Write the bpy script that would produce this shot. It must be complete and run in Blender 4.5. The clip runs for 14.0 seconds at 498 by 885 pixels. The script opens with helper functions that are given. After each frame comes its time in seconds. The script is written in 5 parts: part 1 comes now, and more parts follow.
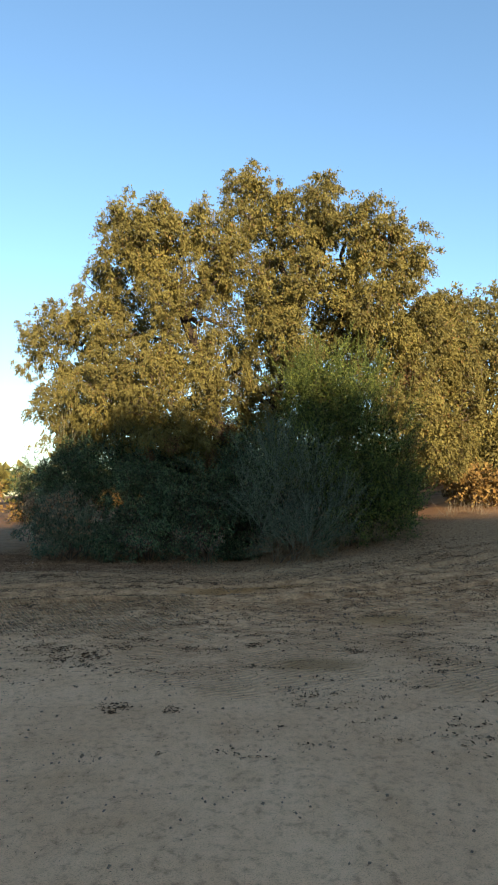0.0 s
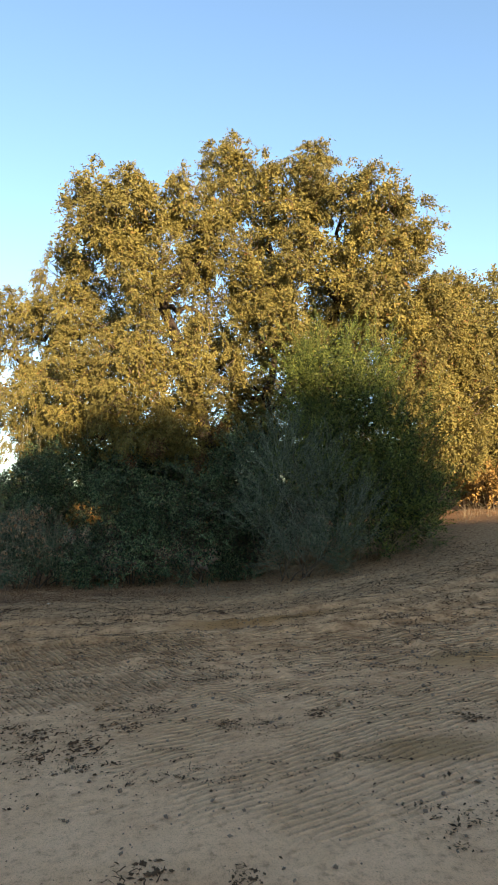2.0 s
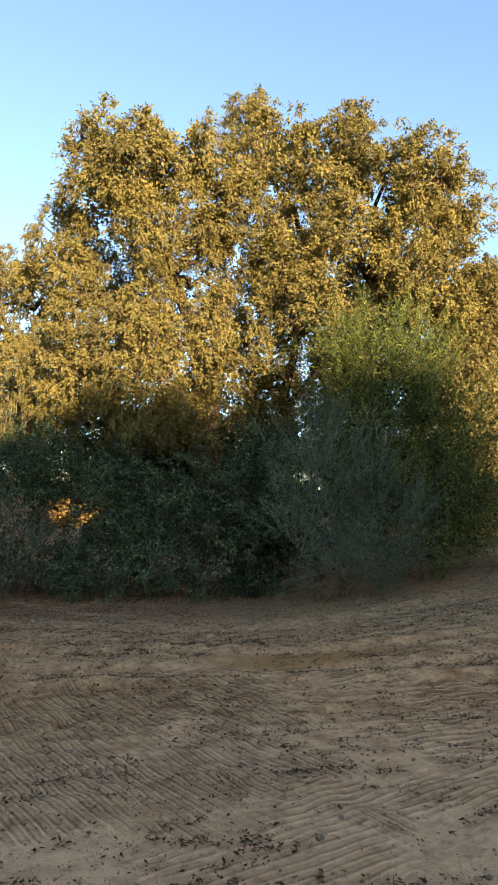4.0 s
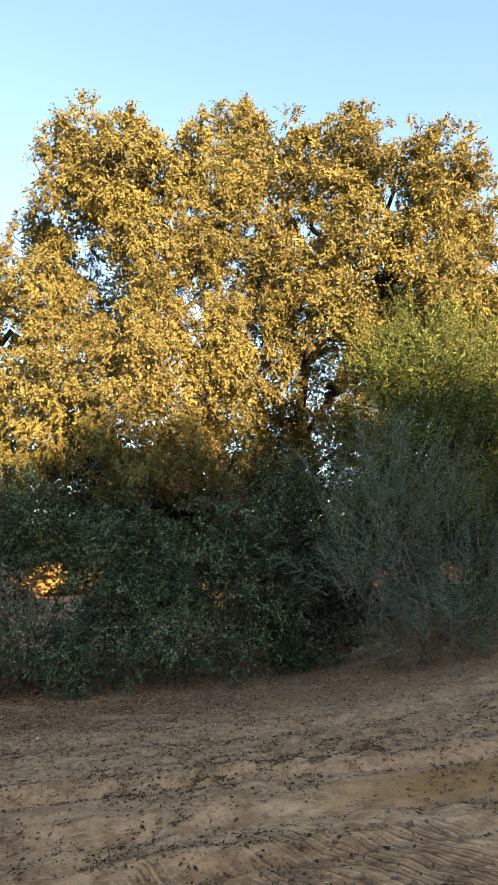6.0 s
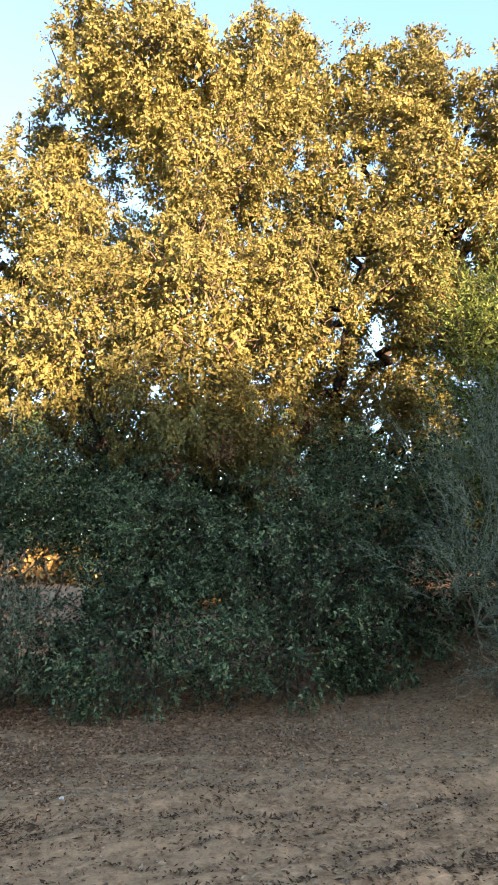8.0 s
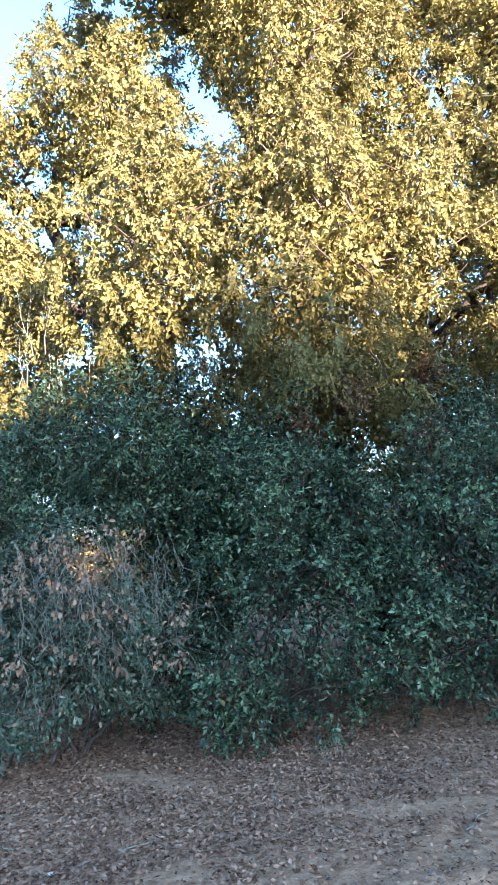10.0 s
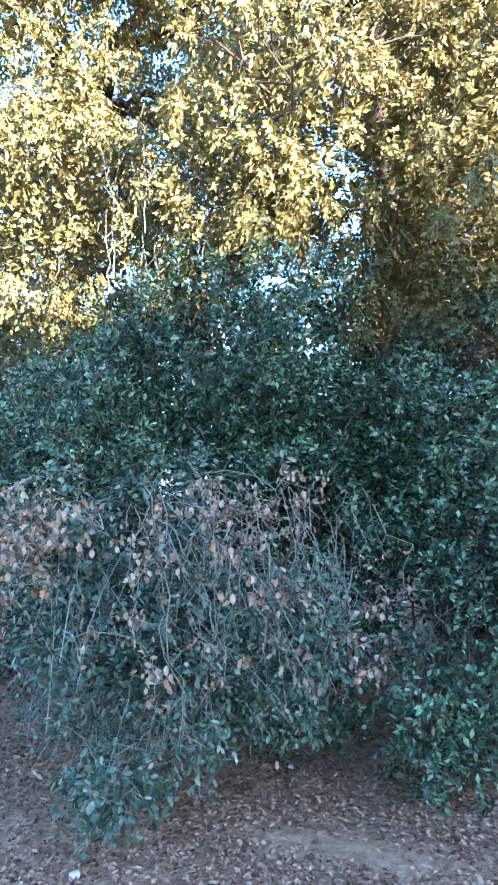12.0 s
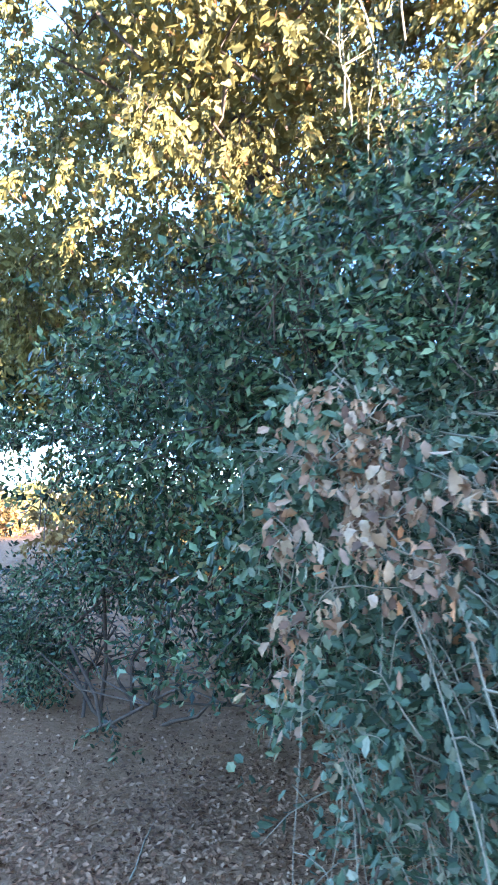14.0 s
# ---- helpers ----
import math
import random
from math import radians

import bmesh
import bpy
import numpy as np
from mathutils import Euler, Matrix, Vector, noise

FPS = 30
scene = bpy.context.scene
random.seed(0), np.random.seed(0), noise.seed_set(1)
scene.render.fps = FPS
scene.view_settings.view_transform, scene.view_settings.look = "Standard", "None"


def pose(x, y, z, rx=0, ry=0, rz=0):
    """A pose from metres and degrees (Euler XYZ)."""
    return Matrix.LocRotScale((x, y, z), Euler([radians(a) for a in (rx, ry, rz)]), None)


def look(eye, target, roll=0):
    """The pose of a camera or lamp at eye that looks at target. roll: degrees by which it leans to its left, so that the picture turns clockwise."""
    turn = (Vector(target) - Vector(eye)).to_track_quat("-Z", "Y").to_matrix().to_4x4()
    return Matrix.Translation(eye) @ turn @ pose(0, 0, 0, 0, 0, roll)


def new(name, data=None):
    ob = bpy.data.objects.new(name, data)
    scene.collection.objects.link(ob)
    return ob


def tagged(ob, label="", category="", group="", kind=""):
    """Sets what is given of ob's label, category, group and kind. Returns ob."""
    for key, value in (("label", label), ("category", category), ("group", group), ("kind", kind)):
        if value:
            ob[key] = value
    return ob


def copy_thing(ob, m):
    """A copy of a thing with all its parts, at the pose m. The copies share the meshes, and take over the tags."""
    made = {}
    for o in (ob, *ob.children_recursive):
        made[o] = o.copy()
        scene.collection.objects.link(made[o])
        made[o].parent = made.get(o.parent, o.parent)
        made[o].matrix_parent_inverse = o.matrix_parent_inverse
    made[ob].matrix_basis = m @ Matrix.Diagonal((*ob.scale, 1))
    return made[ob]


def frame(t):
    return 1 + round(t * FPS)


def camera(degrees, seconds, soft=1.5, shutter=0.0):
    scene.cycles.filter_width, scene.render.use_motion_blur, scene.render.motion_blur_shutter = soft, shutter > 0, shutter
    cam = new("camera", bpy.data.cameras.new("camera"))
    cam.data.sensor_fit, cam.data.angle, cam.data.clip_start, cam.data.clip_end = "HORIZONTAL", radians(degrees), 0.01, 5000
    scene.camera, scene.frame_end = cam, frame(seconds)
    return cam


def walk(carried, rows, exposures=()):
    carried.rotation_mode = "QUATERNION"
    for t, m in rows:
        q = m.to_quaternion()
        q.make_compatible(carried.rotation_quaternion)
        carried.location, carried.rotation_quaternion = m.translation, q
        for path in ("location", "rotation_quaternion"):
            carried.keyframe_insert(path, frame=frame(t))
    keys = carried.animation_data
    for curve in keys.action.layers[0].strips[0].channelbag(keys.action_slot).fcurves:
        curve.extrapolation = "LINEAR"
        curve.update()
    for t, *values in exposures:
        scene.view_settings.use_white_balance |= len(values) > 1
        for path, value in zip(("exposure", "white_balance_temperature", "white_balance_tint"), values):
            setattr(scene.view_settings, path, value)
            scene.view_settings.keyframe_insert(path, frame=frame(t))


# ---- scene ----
cam = camera(42.9, 14.0, soft=1.4, shutter=0.2)
PATH = [
    (0, (0.006, -0.009, 1.533), (0.004, 1.985, 1.69), -0.6),
    (0.5, (-0.166, 0.441, 1.482), (-0.11, 2.44, 1.522), -1.1),
    (1, (-0.291, 0.976, 1.472), (-0.276, 2.969, 1.631), -1.6),
    (1.5, (-0.512, 1.503, 1.432), (-0.503, 3.49, 1.661), -0.1),
    (2, (-0.624, 1.955, 1.469), (-0.513, 3.943, 1.661), -2.6),
    (2.5, (-0.808, 2.432, 1.484), (-0.718, 4.42, 1.679), -2.6),
    (3, (-1.032, 2.901, 1.468), (-0.931, 4.893, 1.614), -2.3),
    (3.5, (-1.239, 3.413, 1.419), (-1.088, 5.399, 1.605), -1.7),
    (3.7, (-1.312, 3.619, 1.419), (-1.13, 5.6, 1.62), -0.1),
    (5.8, (-2.233, 5.685, 1.433), (-1.857, 7.623, 1.751), -4.9),
    (6, (-2.318, 5.914, 1.44), (-1.971, 7.847, 1.815), -4.3),
    (6.5, (-2.6, 6.486, 1.421), (-2.179, 8.413, 1.75), -3.6),
    (7, (-2.765, 6.957, 1.433), (-2.357, 8.882, 1.787), -4.6),
    (7.5, (-2.93, 7.489, 1.427), (-2.497, 9.41, 1.779), -3.1),
    (8, (-3.117, 7.932, 1.432), (-2.65, 9.843, 1.791), -1.9),
    (8.5, (-3.34, 8.42, 1.393), (-2.966, 10.362, 1.69), -3.4),
    (8.7, (-3.422, 8.589, 1.4), (-3.078, 10.526, 1.758), -4.2),
    (10.8, (-4.784, 10.529, 1.367), (-4.081, 12.375, 1.68), -4.7),
    (10.9, (-4.811, 10.62, 1.365), (-4.132, 12.471, 1.696), -4.3),
    (11, (-4.833, 10.718, 1.36), (-4.13, 12.568, 1.644), -4.4),
    (11.5, (-5.062, 11.172, 1.339), (-4.409, 13.032, 1.675), -1.1),
    (12, (-5.224, 11.602, 1.347), (-4.471, 13.436, 1.606), -1.9),
    (12.5, (-5.381, 12.071, 1.356), (-4.616, 13.9, 1.622), 0.1),
    (13, (-5.604, 12.554, 1.305), (-4.781, 14.363, 1.533), 0.8),
    (13.5, (-5.789, 13.007, 1.282), (-4.956, 14.798, 1.591), -1.1),
    (14, (-5.922, 13.449, 1.261), (-5.043, 15.228, 1.509), 0.4),
]
EXPOSURES = [(0, 1.75, 6950, 8), (1, 2.02, 7600, 12), (2, 2.16, 7700, 13), (2.5, 2.15, 7700, 13), (3, 2.33, 8000, 15), (3.5, 2.29, 7700, 15), (6, 2.81, 8050, 20), (6.5, 2.87, 8050, 21), (7.5, 3.17, 7700, 21), (8.5, 3.34, 7150, 20), (11, 4.25, 5050, 20), (12.5, 4.42, 5200, 24), (14, 4.48, 5450, 22)]
walk(cam, [(t, look(eye, target, roll)) for t, eye, target, roll in PATH], EXPOSURES)

# ---- light: a low evening sun behind the path, clear sky ----
SUN_ELEVATION, SUN_AZIMUTH = radians(9.0), radians(160.0)
world = bpy.data.worlds.new("sky")
scene.world = world
world.use_nodes = True
wt = world.node_tree
sky = wt.nodes.new("ShaderNodeTexSky")
sky.sky_type, sky.sun_disc = "NISHITA", False
sky.sun_elevation, sky.sun_rotation = SUN_ELEVATION, SUN_AZIMUTH
sky.air_density, sky.dust_density, sky.ozone_density = 1.0, 0.4, 2.9
wt.links.new(sky.outputs[0], wt.nodes["Background"].inputs[0])
wt.nodes["Background"].inputs[1].default_value = 0.125
to_sun = Vector((math.sin(SUN_AZIMUTH) * math.cos(SUN_ELEVATION), math.cos(SUN_AZIMUTH) * math.cos(SUN_ELEVATION), math.sin(SUN_ELEVATION)))
sun = new("sun", bpy.data.lights.new("sun", "SUN"))
sun.data.energy, sun.data.angle, sun.data.color = 4.2, radians(0.6), (1.0, 0.83, 0.61)
sun.matrix_world = look(to_sun * 60, (0, 0, 0))

# ---- materials ----
def node_material(name):
    mat = bpy.data.materials.new(name)
    mat.use_nodes = True
    nt = mat.node_tree
    return mat, nt, nt.nodes["Principled BSDF"]


def ramp_node(nt, stops):
    ramp = nt.nodes.new("ShaderNodeValToRGB")
    e = ramp.color_ramp.elements
    while len(e) < len(stops):
        e.new(0.5)
    for el, (p, c) in zip(e, stops):
        el.position, el.color = p, (*c, 1)
    return ramp


def noise_node(nt, scale, detail=4.0, rough=0.55, coords="Object"):
    tc, n = nt.nodes.new("ShaderNodeTexCoord"), nt.nodes.new("ShaderNodeTexNoise")
    n.inputs["Scale"].default_value, n.inputs["Detail"].default_value, n.inputs["Roughness"].default_value = scale, detail, rough
    nt.links.new(tc.outputs[coords], n.inputs["Vector"])
    return n


def mix_node(nt, kind, fac, a, b):
    m = nt.nodes.new("ShaderNodeMix")
    m.data_type, m.blend_type = "RGBA", kind
    for sock, v in ((m.inputs[0], fac), (m.inputs[6], a), (m.inputs[7], b)):
        if isinstance(v, bpy.types.NodeSocket):
            nt.links.new(v, sock)
        else:
            sock.default_value = v if isinstance(v, float) else (*v, 1)
    return m.outputs[2]


def leaf_material(name, stops, rough=0.5, translucence=0.25, patch=0.7, single=False, gloss=0.35):
    """Leaves: a tint for each leaf, paler and darker clouds of foliage, some light passing the blade."""
    mat, nt, bsdf = node_material(name)
    if single:
        rnd = nt.nodes.new("ShaderNodeObjectInfo").outputs["Random"]
    else:
        rnd = nt.nodes.new("ShaderNodeNewGeometry").outputs["Random Per Island"]
    ramp = ramp_node(nt, stops)
    nt.links.new(rnd, ramp.inputs[0])
    big, fine = noise_node(nt, 1.1, 3), noise_node(nt, 60, 2)
    shade = ramp_node(nt, [(0.3, (1 - patch * 0.55,) * 3), (0.7, (1 + patch * 0.35, 1 + patch * 0.3, 1 + patch * 0.1))])
    nt.links.new(big.outputs[0], shade.inputs[0])
    col = mix_node(nt, "MULTIPLY", 1.0, ramp.outputs[0], shade.outputs[0])
    vein = ramp_node(nt, [(0.3, (0.8, 0.8, 0.8)), (0.7, (1.1, 1.1, 1.1))])
    nt.links.new(fine.outputs[0], vein.inputs[0])
    col = mix_node(nt, "MULTIPLY", 1.0, col, vein.outputs[0])
    nt.links.new(col, bsdf.inputs["Base Color"])
    bsdf.inputs["Roughness"].default_value, bsdf.inputs["Specular IOR Level"].default_value = rough, gloss
    tr, mx = nt.nodes.new("ShaderNodeBsdfTranslucent"), nt.nodes.new("ShaderNodeMixShader")
    nt.links.new(col, tr.inputs["Color"])
    mx.inputs[0].default_value = translucence
    nt.links.new(bsdf.outputs[0], mx.inputs[1])
    nt.links.new(tr.outputs[0], mx.inputs[2])
    nt.links.new(mx.outputs[0], nt.nodes["Material Output"].inputs["Surface"])
    return mat


def rough_material(name, stops, scale, bump=0.3, fine=8.0, rough=0.9, distance=0.02):
    """Bark, wood, stone and soil: two scales of noise in colour and relief."""
    mat, nt, bsdf = node_material(name)
    a, b = noise_node(nt, scale, 6), noise_node(nt, scale * fine, 4)
    mixed = nt.nodes.new("ShaderNodeMix")
    mixed.inputs[0].default_value = 0.45
    nt.links.new(a.outputs[0], mixed.inputs[2])
    nt.links.new(b.outputs[0], mixed.inputs[3])
    ramp = ramp_node(nt, stops)
    nt.links.new(mixed.outputs[0], ramp.inputs[0])
    nt.links.new(ramp.outputs[0], bsdf.inputs["Base Color"])
    bp = nt.nodes.new("ShaderNodeBump")
    bp.inputs["Strength"].default_value, bp.inputs["Distance"].default_value = bump, distance
    nt.links.new(mixed.outputs[0], bp.inputs["Height"])
    nt.links.new(bp.outputs[0], bsdf.inputs["Normal"])
    bsdf.inputs["Roughness"].default_value, bsdf.inputs["Specular IOR Level"].default_value = rough, 0.15
    return mat


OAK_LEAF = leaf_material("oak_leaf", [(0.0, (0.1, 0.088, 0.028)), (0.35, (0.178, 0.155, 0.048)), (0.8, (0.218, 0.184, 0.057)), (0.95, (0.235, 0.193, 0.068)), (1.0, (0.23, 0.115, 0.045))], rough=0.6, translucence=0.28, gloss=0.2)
# scrub tints carry painted contrast: near-black for shaded gaps, pale for leaf highlights
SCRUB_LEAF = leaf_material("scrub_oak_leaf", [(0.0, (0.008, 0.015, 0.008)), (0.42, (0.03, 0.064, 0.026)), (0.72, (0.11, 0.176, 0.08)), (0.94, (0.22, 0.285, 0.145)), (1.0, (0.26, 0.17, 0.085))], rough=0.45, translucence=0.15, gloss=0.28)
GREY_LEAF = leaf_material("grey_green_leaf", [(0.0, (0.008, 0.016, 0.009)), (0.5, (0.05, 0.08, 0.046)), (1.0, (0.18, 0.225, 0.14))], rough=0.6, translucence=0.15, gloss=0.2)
WAND_LEAF = leaf_material("wand_leaf", [(0.0, (0.02, 0.034, 0.019)), (0.5, (0.066, 0.096, 0.056)), (1.0, (0.22, 0.265, 0.165))], rough=0.6, translucence=0.2, gloss=0.2)
DRY_BUSH = leaf_material("dry_bush_leaf", [(0.0, (0.1, 0.06, 0.02)), (0.5, (0.26, 0.15, 0.05)), (1.0, (0.34, 0.24, 0.09))], rough=0.6, translucence=0.24, gloss=0.15)
BROOM_LEAF = leaf_material("fine_green_leaf", [(0.0, (0.012, 0.024, 0.01)), (0.55, (0.08, 0.114, 0.03)), (1.0, (0.26, 0.285, 0.066))], rough=0.55, translucence=0.32, gloss=0.2)
YOUNG_LEAF = leaf_material("young_oak_leaf", [(0.0, (0.024, 0.044, 0.024)), (0.5, (0.076, 0.122, 0.066)), (0.85, (0.16, 0.21, 0.125)), (1.0, (0.29, 0.28, 0.18))], rough=0.48, translucence=0.2, gloss=0.3)
DEAD_LEAF = leaf_material("dead_leaf", [(0.0, (0.1, 0.052, 0.028)), (0.35, (0.26, 0.15, 0.082)), (0.7, (0.37, 0.235, 0.13)), (0.92, (0.45, 0.32, 0.19)), (1.0, (0.4, 0.17, 0.06))], rough=0.75, translucence=0.2, patch=0.3, single=True)
RUSTY_LEAF = leaf_material("rusty_leaf", [(0.0, (0.06, 0.034, 0.018)), (0.5, (0.16, 0.085, 0.042)), (1.0, (0.27, 0.15, 0.07))], rough=0.7, translucence=0.25, patch=0.3, gloss=0.1)
HUNG_LEAF = leaf_material("hung_dead_leaf", [(0.0, (0.16, 0.09, 0.05)), (0.4, (0.3, 0.18, 0.105)), (0.8, (0.4, 0.27, 0.17)), (1.0, (0.28, 0.24, 0.13))], rough=0.75, translucence=0.2, patch=0.3)
LITTER_LEAF = leaf_material("litter_leaf", [(0.0, (0.06, 0.03, 0.018)), (0.35, (0.22, 0.118, 0.066)), (0.75, (0.34, 0.197, 0.115)), (1.0, (0.4, 0.25, 0.155))], rough=0.9, translucence=0.05, patch=0.5, gloss=0.05)
DRY_GRASS = leaf_material("dry_grass", [(0.0, (0.14, 0.1, 0.065)), (0.6, (0.24, 0.18, 0.115)), (1.0, (0.36, 0.29, 0.19))], rough=0.7, translucence=0.15, patch=0.3)
BARK = rough_material("oak_bark", [(0.3, (0.018, 0.013, 0.01)), (0.7, (0.065, 0.047, 0.034))], 9.0, 0.9, 6.0, distance=0.04)
TWIG = rough_material("grey_twig", [(0.3, (0.14, 0.118, 0.076)), (0.7, (0.29, 0.25, 0.165))], 14.0, 0.3)
WAND = rough_material("green_grey_wand", [(0.3, (0.12, 0.135, 0.095)), (0.7, (0.28, 0.3, 0.22))], 14.0, 0.3)
BROOM_TWIG = rough_material("green_broom_twig", [(0.3, (0.06, 0.085, 0.025)), (0.7, (0.15, 0.19, 0.05))], 14.0, 0.3)
DRY_TWIG = rough_material("dry_tan_twig", [(0.3, (0.13, 0.09, 0.05)), (0.7, (0.3, 0.22, 0.13))], 14.0, 0.3)
DARK_TWIG = rough_material("dark_twig", [(0.3, (0.05, 0.035, 0.025)), (0.7, (0.14, 0.1, 0.07))], 14.0, 0.3)
CLOD = rough_material("soil_clod", [(0.3, (0.1, 0.062, 0.042)), (0.7, (0.25, 0.165, 0.11))], 30.0, 0.4)
STONE = rough_material("pale_stone", [(0.3, (0.4, 0.32, 0.24)), (0.7, (0.62, 0.52, 0.42))], 20.0, 0.4)
DEBRIS = rough_material("dark_debris", [(0.3, (0.04, 0.02, 0.01)), (0.7, (0.13, 0.066, 0.032))], 40.0, 0.4)
CRUMB = leaf_material("dark_crumb", [(0.0, (0.035, 0.018, 0.01)), (0.6, (0.09, 0.05, 0.026)), (0.88, (0.22, 0.135, 0.075)), (1.0, (0.46, 0.3, 0.17))], rough=0.85, translucence=0.03, patch=0.3, gloss=0.1)


# ---- builders ----
def mesh_from(name, verts, faces, mat, smooth=False):
    """A mesh from an array of corners and an array of faces of one size."""
    me = bpy.data.meshes.new(name)
    verts, faces = np.asarray(verts, np.float32), np.asarray(faces, np.int32)
    n, k = faces.shape
    me.vertices.add(len(verts))
    me.vertices.foreach_set("co", verts.ravel())
    me.loops.add(n * k)
    me.loops.foreach_set("vertex_index", faces.ravel())
    me.polygons.add(n)
    me.polygons.foreach_set("loop_start", np.arange(0, n * k, k, dtype=np.int32))
    me.polygons.foreach_set("use_smooth", np.full(n, smooth))
    me.update(calc_edges=True)
    me.materials.append(mat)
    return me


def part(name, me, parent, label=""):
    ob = new(name, me)
    ob.parent = parent
    if label:
        ob["label"] = label
    return ob


def thing(name, place, label, category, group="", kind=""):
    ob = new(name)
    ob.location = place
    ob.empty_display_size = 0.2
    return tagged(ob, label, category, group, kind)


def unit(v):
    return v / np.maximum(np.linalg.norm(v, axis=-1, keepdims=True), 1e-9)


def ball(rng, n):
    return unit(rng.normal(size=(n, 3)))


OVAL = (np.array([[0, 0, 0], [0.45, -0.5, 0.1], [1, 0, 0], [0.45, 0.5, 0.1]]), np.array([[0, 1, 2], [0, 2, 3]]))
LOBED = (np.array([[0, 0, 0], [0.22, -0.2, 0.05], [0.4, -0.44, 0.1], [0.54, -0.34, 0.05], [0.72, -0.45, 0.1], [0.84, -0.24, 0.05], [1, 0, -0.06],
                   [0.84, 0.24, 0.05], [0.7, 0.45, 0.1], [0.54, 0.34, 0.05], [0.38, 0.45, 0.1], [0.2, 0.2, 0.05]]),
         np.array([[0, 1, 2], [0, 2, 3], [0, 3, 6], [3, 4, 5], [3, 5, 6], [6, 7, 9], [7, 8, 9], [6, 9, 0], [9, 10, 0], [10, 11, 0]]))
ROUND_LOBED = (np.array([[0, 0, 0], [0.2, -0.18, 0.05], [0.36, -0.42, 0.1], [0.47, -0.44, 0.08], [0.53, -0.35, 0.05], [0.7, -0.43, 0.1], [0.8, -0.36, 0.06], [0.84, -0.22, 0.04], [0.97, -0.12, -0.04],
                         [0.99, 0.09, -0.04], [0.85, 0.23, 0.04], [0.8, 0.37, 0.06], [0.68, 0.43, 0.1], [0.52, 0.35, 0.05], [0.45, 0.45, 0.08], [0.34, 0.42, 0.1], [0.18, 0.18, 0.05]]),
               np.array([[0, 1, 16], [1, 2, 3], [1, 3, 4], [4, 5, 6], [4, 6, 7], [10, 11, 12], [10, 12, 13], [13, 14, 15], [13, 15, 16], [1, 4, 16], [16, 4, 13], [4, 7, 13], [13, 7, 10], [7, 8, 10], [8, 9, 10]]))


def leaves_mesh(name, p, along, normal, length, width, mat, shape=OVAL):
    """One mesh of leaves: foot, direction, face normal, length and width of each."""
    side = unit(np.cross(normal, along))
    normal = np.cross(along, side)
    s, f = shape
    v = p[:, None] + along[:, None] * (s[None, :, 0:1] * length[:, None, None]) + side[:, None] * (s[None, :, 1:2] * width[:, None, None]) + normal[:, None] * (s[None, :, 2:3] * width[:, None, None])
    n, k = len(p), len(s)
    faces = f[None] + (np.arange(n) * k)[:, None, None]
    return mesh_from(name, v.reshape(-1, 3), faces.reshape(-1, 3), mat)


def tubes_mesh(name, lines, mat, sides=4):
    """Tapered round limbs: each line is (points n x 3, radii n)."""
    vs, fs, at = [], [], 0
    ang = np.arange(sides) * 2 * np.pi / sides
    for pts, rad in lines:
        pts, rad = np.asarray(pts, float), np.asarray(rad, float)
        tan = unit(np.gradient(pts, axis=0))
        ref = np.array([0.31, 0.17, 0.94]) if abs(tan[0, 2]) < 0.9 else np.array([0.97, 0.2, 0.1])
        a = unit(np.cross(tan, ref))
        b = np.cross(tan, a)
        ring = pts[:, None] + rad[:, None, None] * (a[:, None] * np.cos(ang)[None, :, None] + b[:, None] * np.sin(ang)[None, :, None])
        n = len(pts)
        vs.append(ring.reshape(-1, 3))
        i, j = np.meshgrid(np.arange(n - 1), np.arange(sides), indexing="ij")
        q = at + np.stack([i * sides + j, i * sides + (j + 1) % sides, (i + 1) * sides + (j + 1) % sides, (i + 1) * sides + j], -1)
        fs.append(q.reshape(-1, 4))
        at += n * sides
    return mesh_from(name, np.concatenate(vs), np.concatenate(fs), mat, True)


def bent(rng, a, b, n=6, sag=0.0, wobble=0.06):
    """A crooked line from a to b."""
    a, b = np.asarray(a, float), np.asarray(b, float)
    t = np.linspace(0, 1, n)[:, None]
    d = np.linalg.norm(b - a)
    p = a + (b - a) * t + rng.normal(size=(n, 3)) * wobble * d * (np.sin(np.pi * t) * 0.8)
    p[:, 2] += sag * d * np.sin(np.pi * t[:, 0])
    return p


def value_noise3(p, scale, seed=0):
    q = p * scale + seed * 13.7
    i = np.floor(q).astype(np.int64)
    f = q - i
    f = f * f * (3 - 2 * f)
    out = 0
    for dx in (0, 1):
        for dy in (0, 1):
            for dz in (0, 1):
                n = ((i[:, 0] + dx) * 374761393 + (i[:, 1] + dy) * 668265263 + (i[:, 2] + dz) * 1440662683 + seed * 974711) & 0x7FFFFFFF
                n = ((n ^ (n >> 13)) * 1274126177) & 0x7FFFFFFF
                w = (f[:, 0] if dx else 1 - f[:, 0]) * (f[:, 1] if dy else 1 - f[:, 1]) * (f[:, 2] if dz else 1 - f[:, 2])
                out = out + w * (((n ^ (n >> 16)) & 0xFFFF) / 65535.0)
    return out


